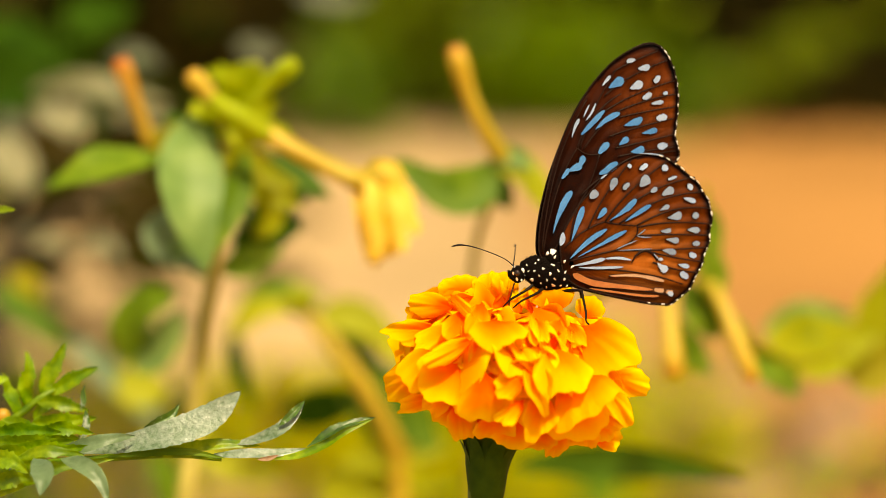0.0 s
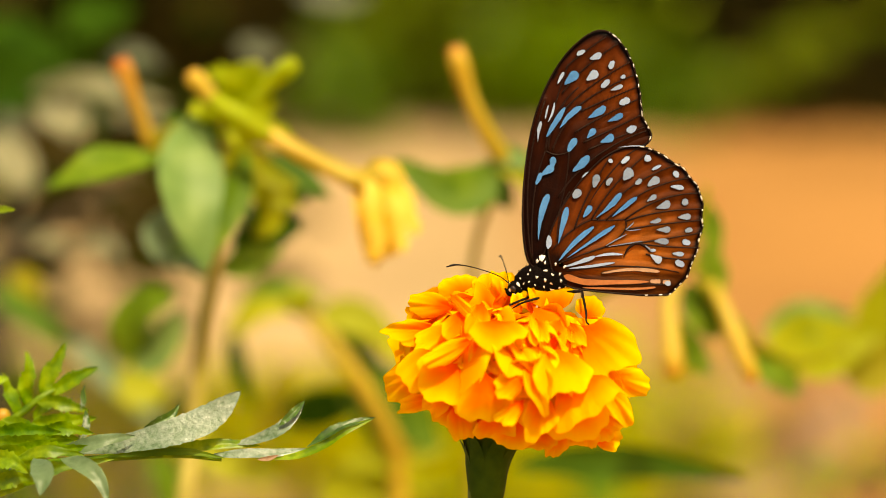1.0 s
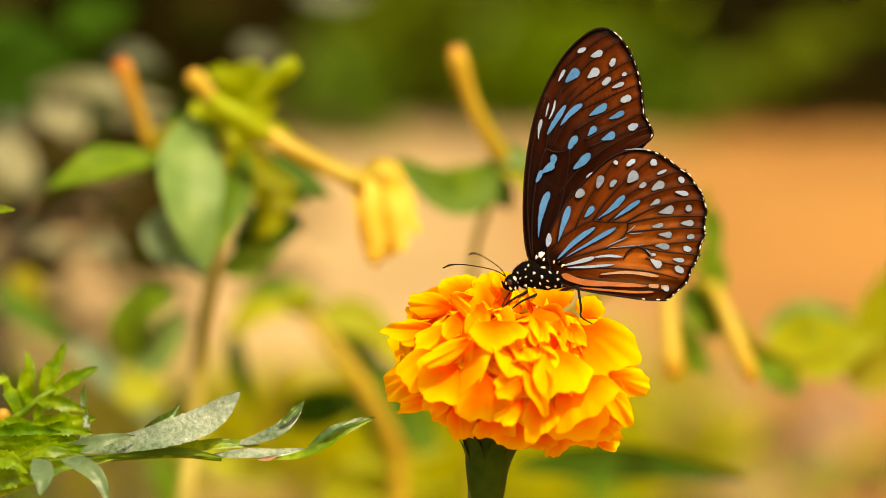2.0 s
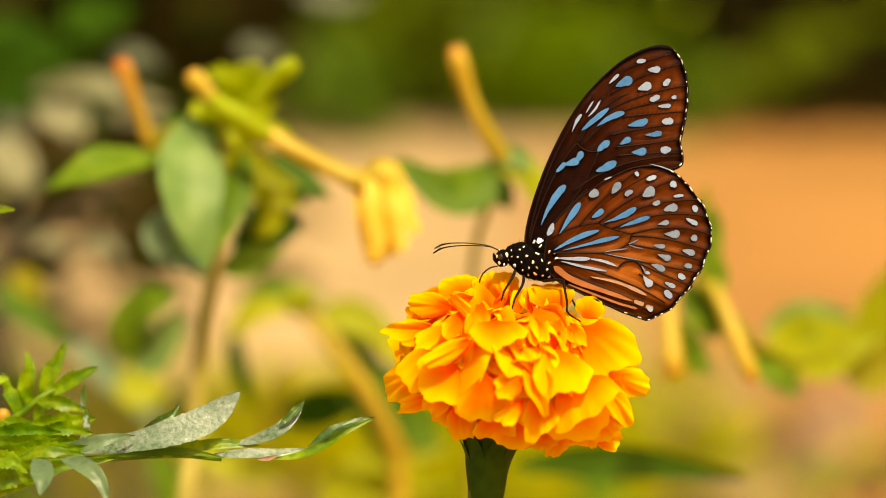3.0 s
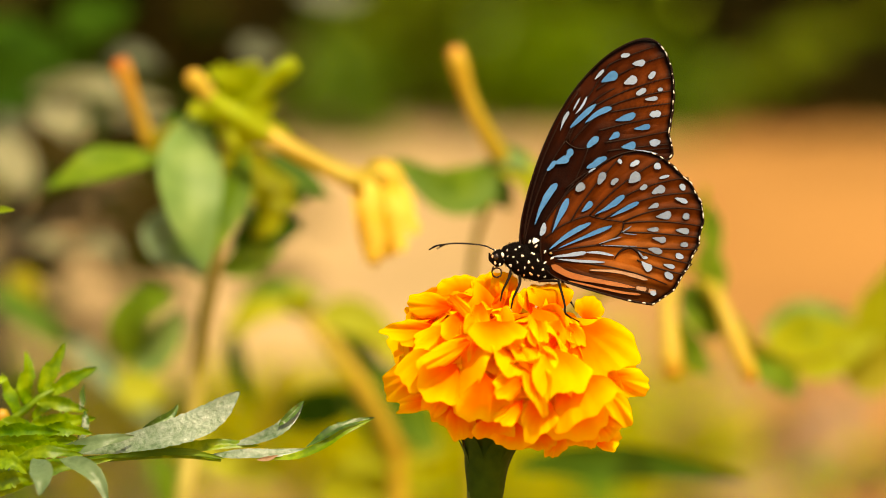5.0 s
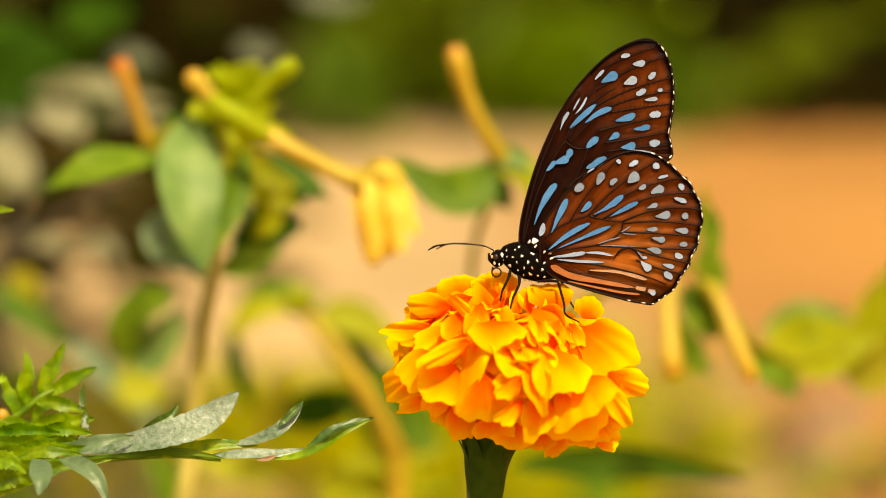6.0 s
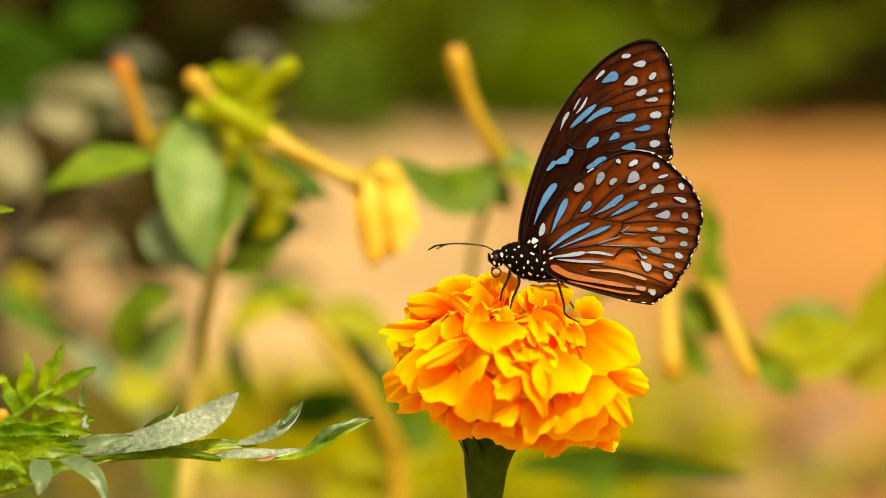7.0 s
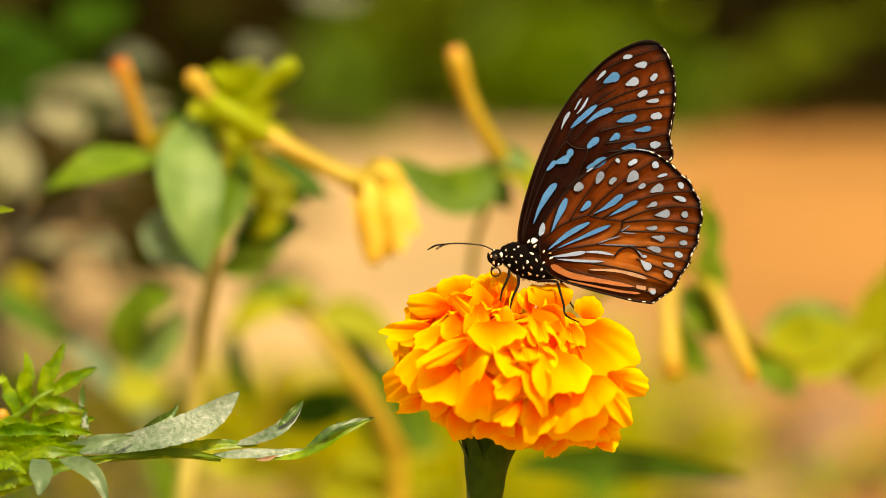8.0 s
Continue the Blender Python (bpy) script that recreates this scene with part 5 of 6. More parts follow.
def wing_depths(pts, side, layer, deep=0.42):
    """How far the wing lies from the body's middle plane, in mm: a gentle camber, sunk between the veins."""
    pts = np.asarray(pts, dtype=float).reshape(-1, 2)
    r = np.hypot(pts[:, 0], pts[:, 1])
    sag = deep * np.minimum(1.0, vein_gap(pts, layer) / 1.2) ** 1.3 * np.minimum(1.0, r / 8)
    return side * (0.62 + layer * 0.45 + 0.9 * np.exp(-r / 6) + 0.25 * np.sin(r * 0.16) + 0.16 * np.sin(pts[:, 0] * 0.33 + pts[:, 1] * 0.21) - sag)


def wing_depth(x, z, side, layer):
    """The same for one place, level with the veins."""
    return float(wing_depths([(x, z)], side, layer, 0.0)[0])


def spot_gap(pts, rows):
    """How far each place of a wing lies outside the nearest spot, in mm."""
    gap = np.full(len(pts), 99.0)
    for x0, z0, x1, z1, w0, w1 in rows:
        a, d = np.array((x0, z0)), np.array((x1 - x0, z1 - z0))
        s = np.clip(((pts - a) @ d) / max(d @ d, 0.01), 0, 1)
        gap = np.minimum(gap, np.hypot(*(pts - a - s[:, None] * d).T) - 0.5 * (w0 + (w1 - w0) * s))
    return gap


def wing_mesh(name, edge, veins, hinge, side, layer, dark, mid, warm, warm_at, spots):
    n = 330
    loop = np.array([tuple(p) for p in wing_loop(edge, n)])
    hub = np.array(hinge)
    rings = np.array([0.03, 0.08] + [0.12 + 0.0235 * k for k in range(36)] + [0.955, 0.97, 0.985, 1.0])
    flat = (hub + (loop[None] - hub) * rings[:, None, None]).reshape(-1, 2)
    r = np.repeat(rings, n)
    d = vein_gap(flat, layer)
    x, z = flat[:, 0], flat[:, 1]
    w = np.clip(1 - np.hypot(x - warm_at[0], z - warm_at[1]) / 12.0, 0, 1)[:, None]
    tone = np.array(mid) * (1 - w) + np.array(warm) * w
    ray = np.arctan2(z - hub[1], x - hub[0])
    streak = np.array([noise.noise(Vector((q * 22, p * 2.2, 4.0 + layer))) for q, p in zip(ray, r)])
    cloud = np.array([noise.noise(Vector((p * 0.4, q * 0.4, 2.0))) for p, q in flat])
    f = (0.80 + 0.34 * np.minimum(1.0, d / 1.0)) * (1 + 0.34 * streak) * (1 + 0.30 * cloud)
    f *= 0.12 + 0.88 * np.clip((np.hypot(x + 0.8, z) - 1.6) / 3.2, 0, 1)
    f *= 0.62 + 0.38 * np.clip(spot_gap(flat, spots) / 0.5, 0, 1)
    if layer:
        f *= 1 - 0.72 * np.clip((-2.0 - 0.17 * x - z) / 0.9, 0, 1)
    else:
        # dark towards the root; shade of the overlap is painted into the lower part
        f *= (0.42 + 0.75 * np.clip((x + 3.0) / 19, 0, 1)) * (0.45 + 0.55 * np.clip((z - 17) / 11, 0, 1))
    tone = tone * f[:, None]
    keep = np.minimum(1.0, 0.10 + d / 0.36)[:, None]
    tone = tone * keep + np.array(dark) * (1 - keep)
    e = np.clip((r - 0.955) / 0.03, 0, 1)[:, None]
    tone = tone * (1 - e) + np.array(dark) * 0.7 * e
    rows, faces = len(rings), []
    for i in range(rows - 1):
        for k in range(n):
            j = (k + 1) % n
            faces.append((i * n + k, i * n + j, (i + 1) * n + j, (i + 1) * n + k))
    count = len(flat)
    depth = wing_depths(flat, side, layer)
    verts = [Vector((x[k], depth[k] + off * side, z[k])) * 0.001 for off in (0.0, 0.07) for k in range(count)]
    all_faces = faces + [tuple(q + count for q in reversed(p)) for p in faces]
    last = (rows - 1) * n
    for k in range(n):
        j = (k + 1) % n
        all_faces.append((last + k, last + j, last + j + count, last + k + count))
    me = mesh_of(name, verts, all_faces, M_WING)
    att = me.color_attributes.new("painted_tone", "FLOAT_COLOR", "POINT")
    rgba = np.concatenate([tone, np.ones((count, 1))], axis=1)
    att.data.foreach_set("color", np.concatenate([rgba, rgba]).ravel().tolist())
    return me


def dab_mesh(row, mat, side, layer, seed):
    """A raised patch of scales between two ends, with its widths near each end."""
    rng = np.random.default_rng(seed)
    a, b = Vector(row[0:2]), Vector(row[2:4])
    plump = 0.96 if math.hypot(row[2] - row[0], row[3] - row[1]) > 2.2 else 1.05
    w0, w1 = row[4] * plump, row[5] * plump
    t = (b - a)
    if t.length < 2.2:
        a, b = a - t * 0.12, b + t * 0.12
        t = b - a
    length = max(t.length, 0.15)
    t = t.normalized()
    nrm = Vector((-t.y, t.x))
    n = 11
    bow = rng.normal() * 0.03 * length
    power = 2.5 if length < 2.2 else 3.6
    lopsided = rng.uniform(-0.45, 0.45)
    left, right = [], []
    for i in range(n):
        s = 0.5 - 0.5 * math.cos(math.pi * (i + 0.25) / (n - 0.5))
        cap = math.sqrt(max(0.03, 1 - abs(2 * s - 1) ** power))
        w = (w0 + (w1 - w0) * s) * 0.5 * cap * (1 + lopsided * (s - 0.5))
        if length > 2.2:
            w *= 0.42 + 0.70 * min(1.0, 1.5 * (s if a.length < b.length else 1 - s))
        mid = a + t * (length * s) + nrm * (bow * math.sin(math.pi * s))
        left.append(mid + nrm * w * (1 + rng.normal() * 0.07))
        right.append(mid - nrm * w * (1 + rng.normal() * 0.07))
    ring = left + right[::-1]
    verts = []
    out = -1 if side < 0 else 1
    c = sum(ring, Vector((0, 0))) / len(ring)
    for lift, grow in ((-0.35, 0.10), (0.20, 0.0)):
        for q in ring:
            p = q + (q - c).normalized() * grow
            root = 0.35 * math.exp(-p.length / 3.5) if lift > 0.1 else 0.0
            verts.append(Vector((p.x, wing_depth(p.x, p.y, side, layer) + out * (lift + root), p.y)) * 0.001)
    m = 2 * n
    faces = []
    for i in range(n - 1):
        faces.append((m + i, m + i + 1, m + m - 2 - i, m + m - 1 - i))
    for i in range(m):
        j = (i + 1) % m
        faces.append((i, j, m + j, m + i))
    me = mesh_of("spot", verts, faces, mat, smooth=False)
    # scales round each spot are dark
    me.materials.append(M_VEIN)
    for i in range(n - 1, len(me.polygons)):
        me.polygons[i].material_index = 1
    return me


def band_mesh(row, mat, side, layer):
    """A long smooth stripe of scales through four places, with its widths at both ends."""
    pts = [Vector((row[k], row[k + 1], 0)) for k in (0, 2, 4, 6)]
    line = curve_points(pts, 25)
    w0, w1 = row[8:10]
    out = -1 if side < 0 else 1
    verts, faces = [], []
    n = len(line)
    for i, p in enumerate(line):
        s = i / (n - 1)
        t = (line[min(i + 1, n - 1)] - line[max(i - 1, 0)]).normalized()
        nrm = Vector((-t.y, t.x, 0))
        w = 0.5 * (w0 + (w1 - w0) * s) * math.sqrt(max(0.02, 1 - abs(2 * s - 1) ** 7)) * (1 + 0.08 * math.sin(s * 17 + row[0]))
        for off, lift in ((w + 0.14, -0.35), (w, 0.20), (-w, 0.20), (-w - 0.14, -0.35)):
            q = p + nrm * off
            verts.append(Vector((q.x, wing_depth(q.x, q.y, side, layer) + out * lift, q.y)) * 0.001)
    for i in range(n - 1):
        for k in range(3):
            faces.append((i * 4 + k, i * 4 + k + 1, i * 4 + k + 5, i * 4 + k + 4))
    me = mesh_of("band", verts, faces, mat, smooth=False)
    me.materials.append(M_VEIN)
    for k, poly in enumerate(me.polygons):
        poly.material_index = 0 if k % 3 == 1 else 1
    return me


def build_wing(fly, name, side, label):
    fore = name == "forewing"
    layer = 0 if fore else 1
    edge, veins = (FORE_EDGE, FORE_VEINS) if fore else (HIND_EDGE, HIND_VEINS)
    if fore:
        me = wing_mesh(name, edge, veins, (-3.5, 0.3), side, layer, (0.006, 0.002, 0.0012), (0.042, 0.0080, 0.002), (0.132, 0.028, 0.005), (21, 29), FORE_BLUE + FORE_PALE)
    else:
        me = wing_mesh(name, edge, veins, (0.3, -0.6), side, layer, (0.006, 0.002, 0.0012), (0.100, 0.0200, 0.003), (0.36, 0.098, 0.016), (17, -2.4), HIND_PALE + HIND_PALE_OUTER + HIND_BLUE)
    wing = part(name, me, fly, label, place=Matrix.Identity(4))
    sets = ((FORE_BLUE, M_BLUE), (FORE_PALE, M_PALEBLUE)) if fore else (
        (HIND_PALE, M_GREYBLUE), (HIND_PALE_OUTER, M_PALEBLUE), (HIND_STREAKS, M_PALEBLUE), (HIND_LINES, M_GREYBLUE), (HIND_BLUE, M_BLUE))
    k = 0
    for rows, mat in sets:
        for row in rows:
            k += 1
            part("spot", dab_mesh(row, mat, side, layer, k), wing, place=Matrix.Identity(4))
    if not fore:
        for row, mat in zip(HIND_BANDS, (M_ORANGE, M_PINK, M_ORANGE, M_PINK, M_PINK)):
            part("band", band_mesh(row, mat, side, layer), wing, "pale stripe along the lower edge", place=Matrix.Identity(4))
    out = -1 if side < 0 else 1
    for v in veins:
        line = [Vector((p.x, wing_depth(p.x, p.y, side, layer) + out * 0.0, p.y)) * 0.001 for p in vein_line(v)]
        tv, tf, tu = tube(line, [0.00018, 0.00015, 0.00013, 0.00012], sides=6, n=18)
        part("vein", mesh_of("vein", tv, tf, M_VEIN, tu), wing, place=Matrix.Identity(4))
    if not fore:
        ridge = [(13.1, -1.3), (14.2, 0.1), (16.1, 0.9), (17.6, 0.0), (18.3, -1.3)]
        line = [Vector((x, wing_depth(x, z, side, layer) + out * 0.0, z)) * 0.001 for x, z in ridge]
        tv, tf, tu = tube(line, [0.0001, 0.00022, 0.00034, 0.00026, 0.0001], sides=9, n=16)
        part("scent_pouch", mesh_of("scent_pouch", tv, tf, M_VEIN, tu), wing, "dark raised scent pouch", place=Matrix.Identity(4))
    # the dark rim with its pale fringe
    loop = wing_loop(edge, 220)
    span = (0.46, 0.735) if fore else (0.30, 0.80)
    rim = [Vector((p.x, wing_depth(p.x, p.y, side, layer) + out * 0.05, p.y)) * 0.001 for p in loop]
    tv, tf, tu = tube(rim + rim[:1], [0.00016, 0.00016], sides=6, n=221)
    part("rim", mesh_of("rim", tv, tf, M_VEIN, tu), wing, "dark rim", place=Matrix.Identity(4))
    verts, faces = [], []
    i = int(span[0] * 220)
    rng = np.random.default_rng(layer + 60)
    while i < span[1] * 220:
        run = int(rng.integers(1, 4))
        seg = [loop[(i + q) % 220] for q in range(run + 1)]
        line = [Vector((p.x, wing_depth(p.x, p.y, side, layer) + out * 0.16, p.y)) * 0.001 for p in seg]
        fat = rng.uniform(0.00007, 0.00016)
        tv, tf, _ = tube(line, [fat * 0.5, fat, fat * 0.5], sides=6, n=5)
        b = len(verts)
        verts += tv
        faces += [tuple(a + b for a in f) for f in tf]
        i += run + int(rng.integers(1, 5))
    part("fringe", mesh_of("fringe", verts, faces, M_WHITE), wing, "white dashes along the rim", place=Matrix.Identity(4))
    return wing


def blob(centre, axes, tilt=0.0, n=12, m=18, rough=0.0):
    verts, faces = [], []
    turn = Matrix.Rotation(radians(tilt), 3, "Y")
    for i in range(n + 1):
        th = math.pi * i / n
        for k in range(m):
            ph = 2 * math.pi * k / m
            d = Vector((math.cos(th), math.sin(th) * math.cos(ph), math.sin(th) * math.sin(ph)))
            s = 1 + rough * noise.noise(d * 3.3)
            p = turn @ Vector((d.x * axes[0] * s, d.y * axes[1] * s, d.z * axes[2] * s))
            verts.append((Vector(centre) + p) * 0.001)
    for i in range(n):
        for k in range(m):
            j = (k + 1) % m
            faces.append((i * m + k, i * m + j, (i + 1) * m + j, (i + 1) * m + k))
    return verts, faces


THORAX = ((-3.5, 0, -1.9), (5.7, 2.2, 3.35), 24)


def build_butterfly():
    place = F.copy()
    fly = thing("butterfly", place, "blue tiger butterfly with closed brown wings, blue spots, on the marigold", "butterfly")
    here = Matrix.Identity(4)
    v, f = blob(*THORAX[:2], tilt=THORAX[2], rough=0.06)
    thorax = part("thorax", mesh_of("thorax", v, f, M_BODY), fly, "black furry thorax with white dots", place=here)
    for name, at_c, axes in (("wing_root", (-2.3, 0, 1.0), (1.7, 2.1, 2.1)), ("hind_thorax", (-0.7, 0, -3.3), (2.3, 1.9, 2.3))):
        v, f = blob(at_c, axes, rough=0.1)
        part(name, mesh_of(name, v, f, M_BODY), thorax, place=here)
    v, f = blob((5.5, 0, -2.2), (7.5, 1.0, 1.3), tilt=10)
    part("abdomen", mesh_of("abdomen", v, f, M_BODY), fly, "slender dark abdomen between the wings", place=here)
    v, f = blob((-9.4, 0, -1.2), (1.45, 1.5, 1.75), tilt=10, rough=0.08)
    head = part("head", mesh_of("head", v, f, M_BODY), fly, "small black head", place=here)
    for s in (-1, 1):
        v, f = blob((-9.7, 0.95 * s, -1.0), (0.62, 0.66, 0.78), n=8, m=12)
        part("eye", mesh_of("eye", v, f, M_EYE), head, "glossy brown eye", place=here)
        v, f, _ = tube([(-10.2, 0.5 * s, -2.2), (-10.9, 0.5 * s, -1.4), (-11.1, 0.45 * s, -0.2)], [0.35, 0.4, 0.15], n=8)
        part("palp", mesh_of("palp", [Vector(p) * 0.001 for p in v], f, M_BODY), head, place=here)
        for hx, hz, hw, mat in ((-8.6, -0.6, 0.55, M_WHITE), (-10.5, -0.9, 0.36, M_CREAM), (-10.0, -2.1, 0.42, M_CREAM), (-10.0, 0.3, 0.24, M_WHITE), (-9.1, -2.4, 0.3, M_WHITE)):
            deep = 1.5 * math.sqrt(max(0.1, 1 - ((hx + 9.4) / 1.5) ** 2 - ((hz + 1.2) / 1.8) ** 2))
            v, f = blob((hx, s * (deep + 0.02), hz), (hw * 0.6, 0.12, hw), n=6, m=10)
            part("spot", mesh_of("spot", v, f, mat), head, place=here)
    rng = np.random.default_rng(8)
    c, ax = Vector(THORAX[0]), THORAX[1]
    back = Matrix.Rotation(radians(-THORAX[2]), 3, "Y")

    def flank(x, z):
        """Half the body's thickness at a place of its side."""
        q = back @ (Vector((x, 0, z)) - c)
        y = ax[1] * math.sqrt(max(1 - (q.x / ax[0]) ** 2 - (q.z / ax[2]) ** 2, 0.02))
        for at_c, axes in (((-2.3, 1.0), (1.7, 2.1, 2.1)), ((-0.7, -3.3), (2.3, 1.9, 2.3))):
            y = max(y, axes[1] * math.sqrt(max(1 - ((x - at_c[0]) / axes[0]) ** 2 - ((z - at_c[1]) / axes[2]) ** 2, 0.0)))
        return max(y, 2.45) if x > -0.6 and z > -1.6 else y

    for side in (-1, 1):
        for k, (x, z, w) in enumerate(BODY_SPOTS):
            spin, tall = rng.uniform(0, 3.14), rng.uniform(0.55, 0.9)
            seeds = rng.uniform(0, 6.28, 3)
            verts, faces = [], []
            for grow, lift in ((0.0, 0.10), (0.8, 0.09), (1.0, -0.06)):
                for n in range(14 if grow else 1):
                    a = 2 * math.pi * n / 14
                    r = grow * w * 0.62 * (1 + 0.20 * math.sin(2 * a + seeds[0]) + 0.16 * math.sin(3 * a + seeds[1]) + 0.07 * math.sin(5 * a + seeds[2]))
                    u, v = r * math.cos(a), r * tall * math.sin(a)
                    px, pz = x + u * math.cos(spin) - v * math.sin(spin), z + u * math.sin(spin) + v * math.cos(spin)
                    verts.append(Vector((px, side * (flank(px, pz) + lift), pz)) * 0.001)
            for n in range(14):
                m = (n + 1) % 14
                faces += [(0, 1 + n, 1 + m), (1 + n, 15 + n, 15 + m, 1 + m)]
            part("spot", mesh_of("spot", verts, faces, M_CREAM if z < -2.6 and k % 2 == 0 else M_WHITE), thorax, place=here)
    # fur
    verts, faces = [], []
    turn = Matrix.Rotation(radians(THORAX[2]), 3, "Y")
    for k in range(1100):
        d = Vector(rng.normal(size=3)).normalized()
        p = c + turn @ Vector((d.x * ax[0], d.y * ax[1], d.z * ax[2])) * 0.97
        nrm = (turn @ Vector((d.x / ax[0], d.y / ax[1], d.z / ax[2]))).normalized()
        tip = p + (nrm * 0.7 + Vector((0.55, 0, -0.1)) + Vector(rng.normal(size=3)) * 0.25) * rng.uniform(0.45, 1.05)
        sidev = nrm.cross(Vector((0.3, 0.9, 0.2))).normalized() * 0.045
        b = len(verts)
        verts += [(p + sidev) * 0.001, (p - sidev) * 0.001, (p + nrm.cross(sidev)) * 0.001, tip * 0.001]
        faces += [(b, b + 1, b + 3), (b + 1, b + 2, b + 3), (b + 2, b, b + 3)]
    part("fur", mesh_of("fur", verts, faces, M_BODY), thorax, place=here, kind="stuff")
    wings = {}
    for side, tag in ((-1, "near"), (1, "far")):
        for name in ("forewing", "hindwing"):
            wings[name, side] = build_wing(fly, name, side, "dark brown forewing with blue streaks and spots" if name == "forewing" else "rust-brown hindwing with pale blue spots and dark veins")
    antennae = []
    for side in (-1, 1):
        pts = [(0, 0, 0), (-2.6, 0, 0.95), (-7.5, 0, 1.3), (-11, 0, 1.0), (-12.9, 0, 0.1)]
        v, f, u = tube([Vector(p) * 0.001 for p in pts], [0.00013, 0.00010, 0.00010, 0.00010, 0.00013, 0.00022, 0.00012], sides=7, n=36)
        antennae.append(part("antenna", mesh_of("antenna", v, f, M_LEG, u), fly, "thin black clubbed antenna", place=Matrix.Translation((-0.0103, side * 0.0007, 0.0002))))
    segments = []
    seg_v, seg_f, seg_u = tube([(0, 0, 0), (0.00032, 0, 0), (0.00064, 0, 0)], [0.00016, 0.00016], sides=7, n=3)
    seg = mesh_of("proboscis_segment", seg_v, seg_f, M_PROB, seg_u)
    for k in range(22):
        segments.append(part("proboscis_segment", seg, fly, place=Matrix.Translation((-0.0106, 0, -0.0026))))
    legs = []
    for spec in LEGS:
        a, b = spec["thigh"], spec["shin"]
        v, f, u = tube([(0, 0, 0), (a * 0.5, 0, 0.12), (a, 0, 0)], [0.26, 0.33, 0.30, 0.25], sides=8, n=10)
        thigh = part("thigh", mesh_of("thigh", [Vector(p) * 0.001 for p in v], f, M_LEG, u), fly, place=here)
        v, f, u = tube([(0, 0, 0), (b * 0.5, 0, -0.25 if b < 10 else -b * 0.085), (b * 0.72, 0, -b * (0.14 if b > 10 else 0.04)), (b, 0, 0)], [0.26, 0.24, 0.20, 0.17, 0.13], sides=8, n=16)
        shin = part("shin", mesh_of("shin", [Vector(p) * 0.001 for p in v], f, M_LEG, u), fly, place=here)
        legs.append((thigh, shin))
    return fly, wings, antennae, segments, legs


# hip in the body's space, toes in F by time, lengths in mm
LEGS = [
    dict(thigh=3.0, shin=4.3, hip=(-7.0, -1.2, -3.6), pole=(0.15, -1.0, 0.3), toes=[(0, (11.35, -4, -11.35)), (1.7, (11.35, -4, -12.44)), (2.6, (11.24, -4, -10.04)), (8, (11.24, -4, -10.04))]),
    dict(thigh=3.1, shin=4.9, hip=(-5.3, -1.6, -4.6), pole=(0.35, -1.0, 0.2), toes=[(0, (13.39, -5, -11.43)), (8, (13.17, -5, -11.54))]),
    dict(thigh=4.2, shin=11.6, hip=(-1.6, -1.4, -5.7), pole=(0.9, 0, 0.5), toes=[(0, (29.87, -11.5, -15.53)), (1.7, (29.87, -11.5, -15.53)), (2.5, (26.77, -11, -12.53)), (3.0, (26.23, -11, -13.81)), (8, (26.13, -11, -13.92))]),
    dict(thigh=3.9, shin=7.6, hip=(-1.0, 1.2, -5.2), pole=(0.9, 0, 0.6), toes=[(0, (28.51, 6, -13.25)), (1.7, (28.51, 6, -13.25)), (2.6, (26.56, 3, -12.28)), (8, (26.45, 3, -12.28))]),
]
BUTTERFLY = build_butterfly()

# seconds, place (x, z), bow, and how far the tail swings away
BODY_ROWS = [
    (0, 23.4, -2.37, -8, 13), (0.5, 23.15, -2.73, -10, 9), (1, 22, -2.75, -25, 4), (1.5, 21.75, -2.8, -25, 0),
    (1.7, 21.89, -2.85, -25, 0), (2.8, 21.8, -1.21, -3, 0), (3, 20.96, -0.57, 0, 0), (3.2, 20.31, -0.68, -10, 0),
    (3.5, 20.4, -0.57, 1, 0), (4, 20.25, -0.45, 0, 0), (4.5, 20.32, -0.51, 0, 0), (6, 20.24, -0.55, 0, 0),
    (6.5, 20.24, -0.55, 0, 0), (8, 20.11, -0.5, 0, 0),
]
FORE_ROWS = [
    (0, 0.2, 0.23, 4.79), (0.5, -0.18, 0.05, 2.13), (1, 0.04, 0.04, 9.56), (1.5, -0.19, 0.31, 4.96),
    (1.7, 0.29, 0.19, 3.87), (2.8, 0.38, -0.26, 3.16), (3, 0.11, -0.2, 3.02), (3.2, 0.11, 0.04, 5.46),
    (3.5, 0.22, -0.11, -3.1), (4, -0.02, -0.01, -0.18), (4.5, 0.03, -0.03, -0.32), (6, 0, 0, 0),
    (6.5, 0, 0, 0), (8, -0.14, 0.04, 1.05),
]
HIND_ROWS = [
    (0, 0.34, -0.02, 3.84), (0.5, -0.07, 0.01, 2), (1, -0.05, 0.01, 14.27), (1.5, -0.08, 0.11, 13.62),
    (1.7, -0.1, -0.03, 13.16), (2.8, -0.04, 0.02, 8.12), (3, 0.05, -0.04, 8.92), (3.2, 0.05, -0.09, 9.94),
    (3.5, -0.1, 0.2, -0.24), (4, 0.07, 0.11, 0.66), (4.5, 0.05, 0.07, 0.45), (6, 0, 0, 0),
    (6.5, 0, 0, 0), (8, 0.12, 0.01, -0.47),
]
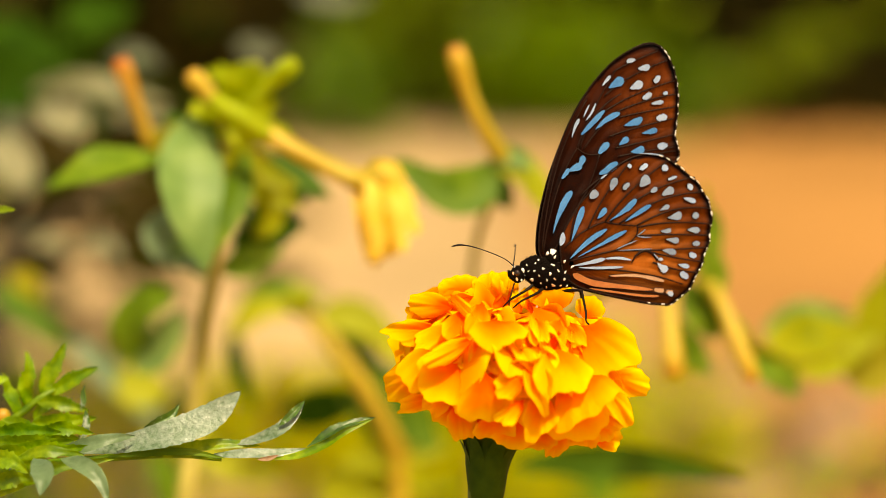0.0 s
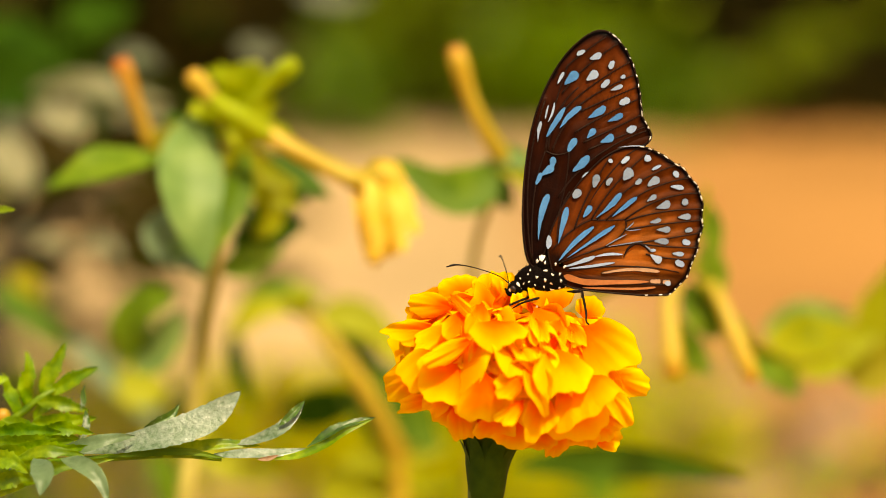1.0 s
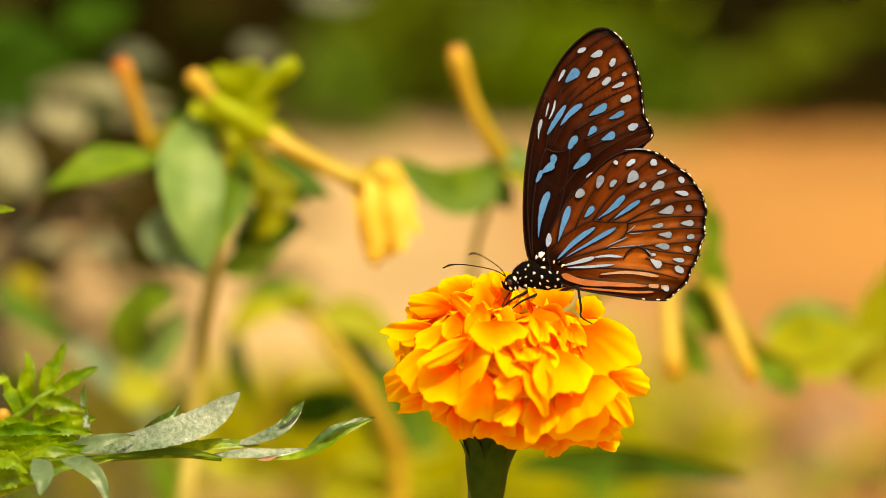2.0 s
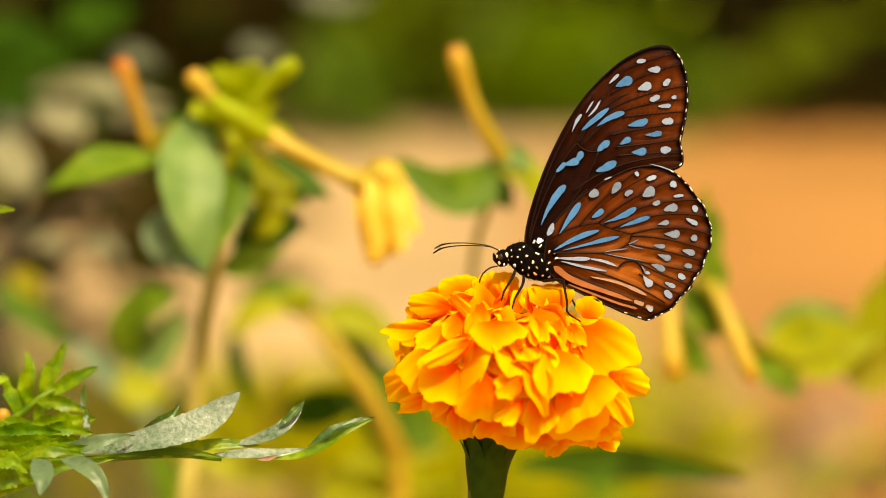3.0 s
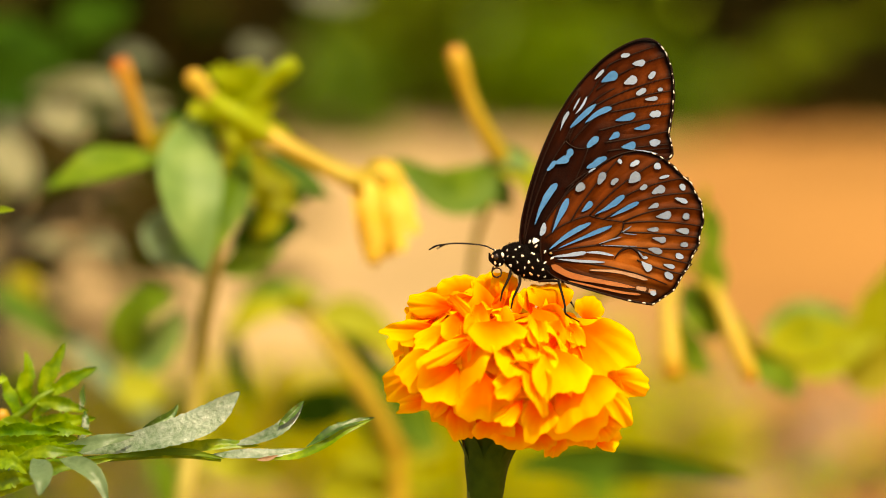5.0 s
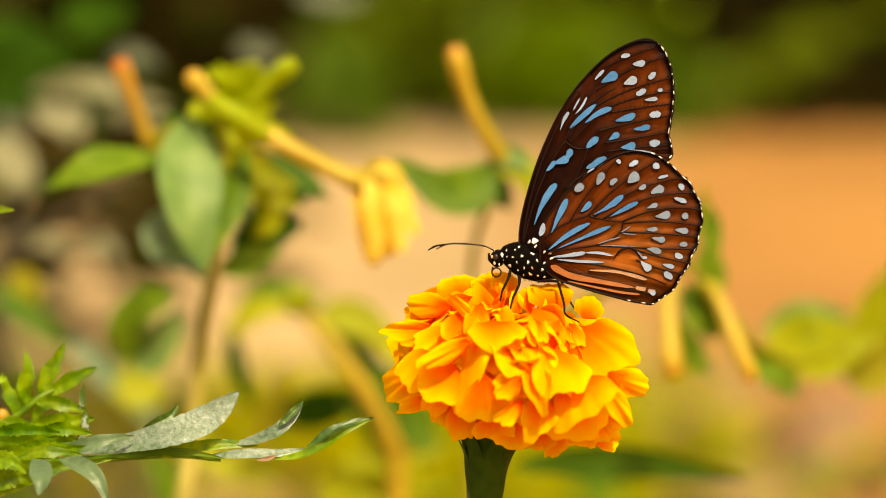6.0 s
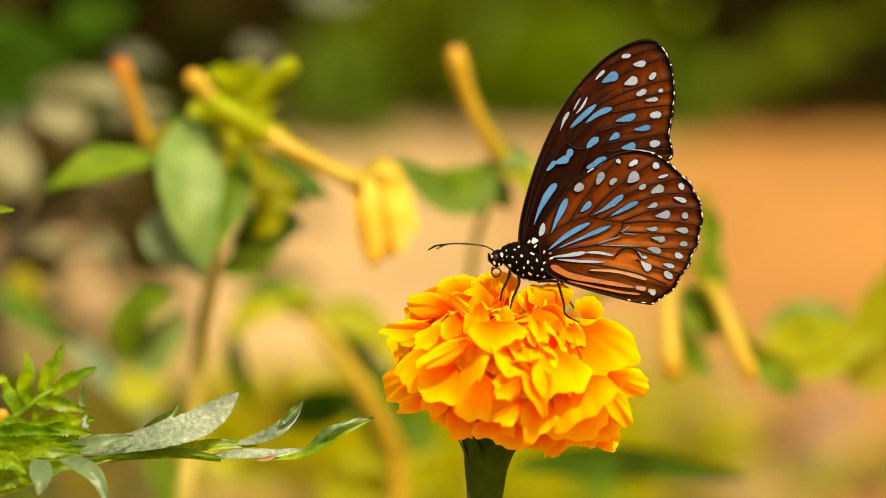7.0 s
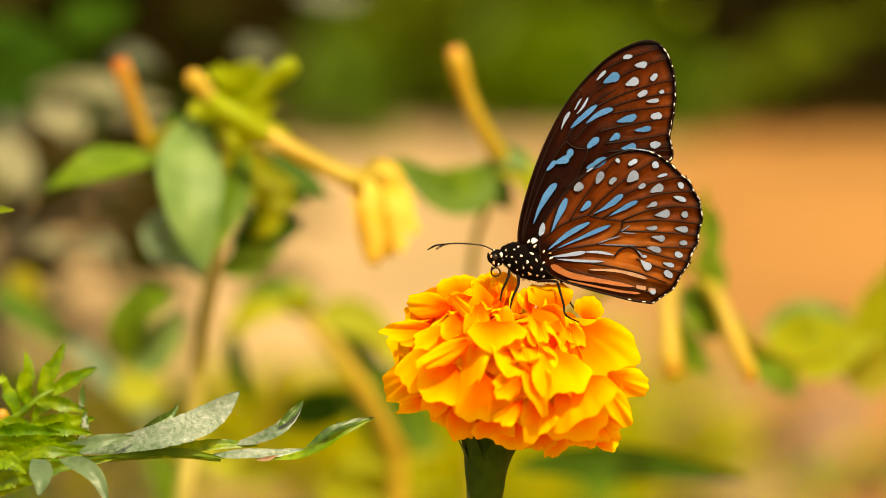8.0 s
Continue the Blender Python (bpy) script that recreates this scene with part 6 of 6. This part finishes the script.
# seconds, and where each antenna points (x, y, z)
NEAR_ANTENNA = [(0, -0.95, -0.1, 0.30), (0.5, -0.95, -0.1, 0.29), (1.0, -0.93, -0.2, 0.24), (1.5, -0.88, -0.3, 0.25), (1.7, -0.88, -0.3, 0.25),
                (2.8, -0.97, -0.05, -0.24), (2.9, -0.98, 0, -0.08), (3.0, -0.99, 0, -0.05), (3.1, -0.95, 0, -0.25), (3.2, -0.90, 0, -0.42), (3.3, -0.91, 0, -0.38), (3.4, -0.94, 0, -0.27),
                (3.5, -0.97, 0, -0.16), (3.6, -0.98, 0, -0.04), (3.8, -1, 0, 0.0), (8, -1, 0, 0.0)]
FAR_ANTENNA = [(0, 0.05, 0.94, 0.30), (0.5, -0.05, 0.94, 0.30), (1.0, -0.12, 0.90, 0.39), (1.5, -0.22, 0.85, 0.45), (1.7, -0.22, 0.85, 0.45), (2.2, -0.72, 0.60, 0.20),
               (2.8, -0.92, 0.3, -0.36), (2.9, -0.92, 0.3, -0.10), (3.0, -0.95, 0.2, 0.02), (3.1, -0.93, 0.2, -0.1), (3.2, -0.80, 0.3, -0.50), (3.3, -0.85, 0.25, -0.42), (3.4, -0.93, 0.25, -0.08),
               (3.5, -0.95, 0.3, 0.02), (3.8, -0.88, 0.47, 0.02), (8, -0.87, 0.49, 0.01)]
# seconds, first heading (degrees from forwards, turning down), straight length, its bend, and radius of the coil, mm
PROBOSCIS = [(0, 72, 9, 0.03, 9), (1.7, 72, 9, 0.03, 9), (2.3, 40, 8, 0.08, 8), (2.8, 8, 6, 0.12, 6), (3.0, 0, 5.5, 0.28, 7), (3.1, 25, 6, 0.10, 7), (3.2, 46, 7, 0.06, 8), (3.3, 44, 7, 0.06, 8),
             (3.4, 25, 6, 0.14, 7), (3.5, 4, 5.5, 0.26, 6), (3.6, 34, 5, 0.06, 3.5), (3.7, 42, 3.4, 0.05, 1.6), (3.8, 42, 2.9, 0.06, 1.36), (4.0, 48, 2.4, 0.08, 1.25),
             (4.2, 54, 1.8, 0.10, 1.05), (4.5, 66, 1.1, 0.2, 0.95), (6.0, 70, 0.8, 0.3, 0.88), (8, 70, 0.8, 0.3, 0.86)]
# the first bow of the body goes in jerks: seconds, and how far it has come
JERKS = [(0, 0), (0.1, 0.04), (0.2, 0.11), (0.3, 0.30), (0.4, 0.37), (0.5, 0.5), (0.6, 0.32), (0.7, 0.39), (0.8, 0.64), (0.9, 0.79), (1.0, 1.0),
         (1.1, 1.13), (1.2, 1.33), (1.3, 1.43), (1.4, 1.5), (1.5, 1.52), (1.7, 1.7), (8, 8)]
TIMES = [0, 0.1, 0.2, 0.3, 0.4, 0.5, 0.6, 0.7, 0.8, 0.9, 1, 1.1, 1.2, 1.3, 1.4, 1.5, 1.7, 2, 2.3, 2.6, 2.8, 2.9, 3, 3.1, 3.2, 3.3, 3.4, 3.5, 3.6, 3.7, 3.8, 4, 4.25, 4.5, 5.2, 6, 6.5, 7.2, 8]


def at(rows, t):
    ts = [r[0] for r in rows]
    t = float(np.interp(t, [r[0] for r in JERKS], [r[1] for r in JERKS]))
    return [float(np.interp(t, ts, [r[k] for r in rows])) for k in range(1, len(rows[0]))]


def motions():
    fly, wings, antennae, segments, legs = BUTTERFLY

    def body(t):
        u, v, a, swing = at(BODY_ROWS, t)
        return pose(u * 0.001, 0, v * 0.001, 0, a, swing)

    walk(fly, [(t, F @ body(t)) for t in TIMES])
    for (name, side), wing in wings.items():
        rows = FORE_ROWS if name == "forewing" else HIND_ROWS
        keyed = []
        for t in TIMES:
            x, z, a = at(rows, t)
            keyed.append((t, pose(x * 0.001, 0, z * 0.001, 0.0, a + (0.5 if side > 0 else 0), 0)))
        walk(wing, keyed)
    for ob, rows, side in ((antennae[0], NEAR_ANTENNA, -1), (antennae[1], FAR_ANTENNA, 1)):
        keyed = []
        for t in TIMES:
            d = body(t).to_quaternion().inverted() @ Vector(at(rows, t)).normalized()
            q = Vector((-1, 0, 0)).rotation_difference(d)
            keyed.append((t, Matrix.LocRotScale((-0.0100, side * 0.0006, 0.0003), q, None)))
        walk(ob, keyed)
    step = 0.58
    chains = []
    for t in TIMES:
        heading, straight, bend, coil = at(PROBOSCIS, t)
        a = math.radians(heading)
        m = body(t)
        p = (m @ Vector((-0.0103, 0, -0.0028))) * 1000
        row = []
        for k in range(len(segments)):
            a += step * 0.5 * (bend if k * step < straight else 1 / coil)
            d = Vector((-math.cos(a), 0.0, -math.sin(a)))
            x_axis, y_axis = d, Vector((0, 1, 0))
            rot = Matrix((x_axis, y_axis, x_axis.cross(y_axis))).transposed()
            here = p + Vector((0, 0.02 * k, 0))
            row.append(m.inverted() @ Matrix.LocRotScale(here * 0.001, rot.to_quaternion(), None))
            p = p + d * step
            a += step * 0.5 * (bend if k * step < straight else 1 / coil)
        chains.append(row)
    for k, ob in enumerate(segments):
        walk(ob, [(t, chains[i][k]) for i, t in enumerate(TIMES)])
    for (thigh, shin), spec in zip(legs, LEGS):
        rows_a, rows_b = [], []
        for t in TIMES:
            m = body(t)
            hip = (m @ (Vector(spec["hip"]) * 0.001)) * 1000
            toe = Vector([float(np.interp(t, [r[0] for r in spec["toes"]], [r[1][k] for r in spec["toes"]])) for k in range(3)])
            a, b = spec["thigh"], spec["shin"]
            d = toe - hip
            dist = min(max(d.length, abs(a - b) + 0.05), a + b - 0.02)
            way = d.normalized()
            along = (a * a - b * b + dist * dist) / (2 * dist)
            off = math.sqrt(max(a * a - along * along, 0))
            pole = Vector(spec["pole"])
            pole = (pole - way * pole.dot(way)).normalized()
            knee = hip + way * along + pole * off
            end = hip + way * dist
            for rows, o, e in ((rows_a, hip, knee), (rows_b, knee, end)):
                x_axis = (e - o).normalized()
                y_axis = (Vector((0, 1, 0)) - x_axis * x_axis.y).normalized()
                rot = Matrix((x_axis, y_axis, x_axis.cross(y_axis))).transposed()
                rows.append((t, m.inverted() @ Matrix.LocRotScale(o * 0.001, rot.to_quaternion(), None)))
        walk(thigh, rows_a)
        walk(shin, rows_b)


motions()
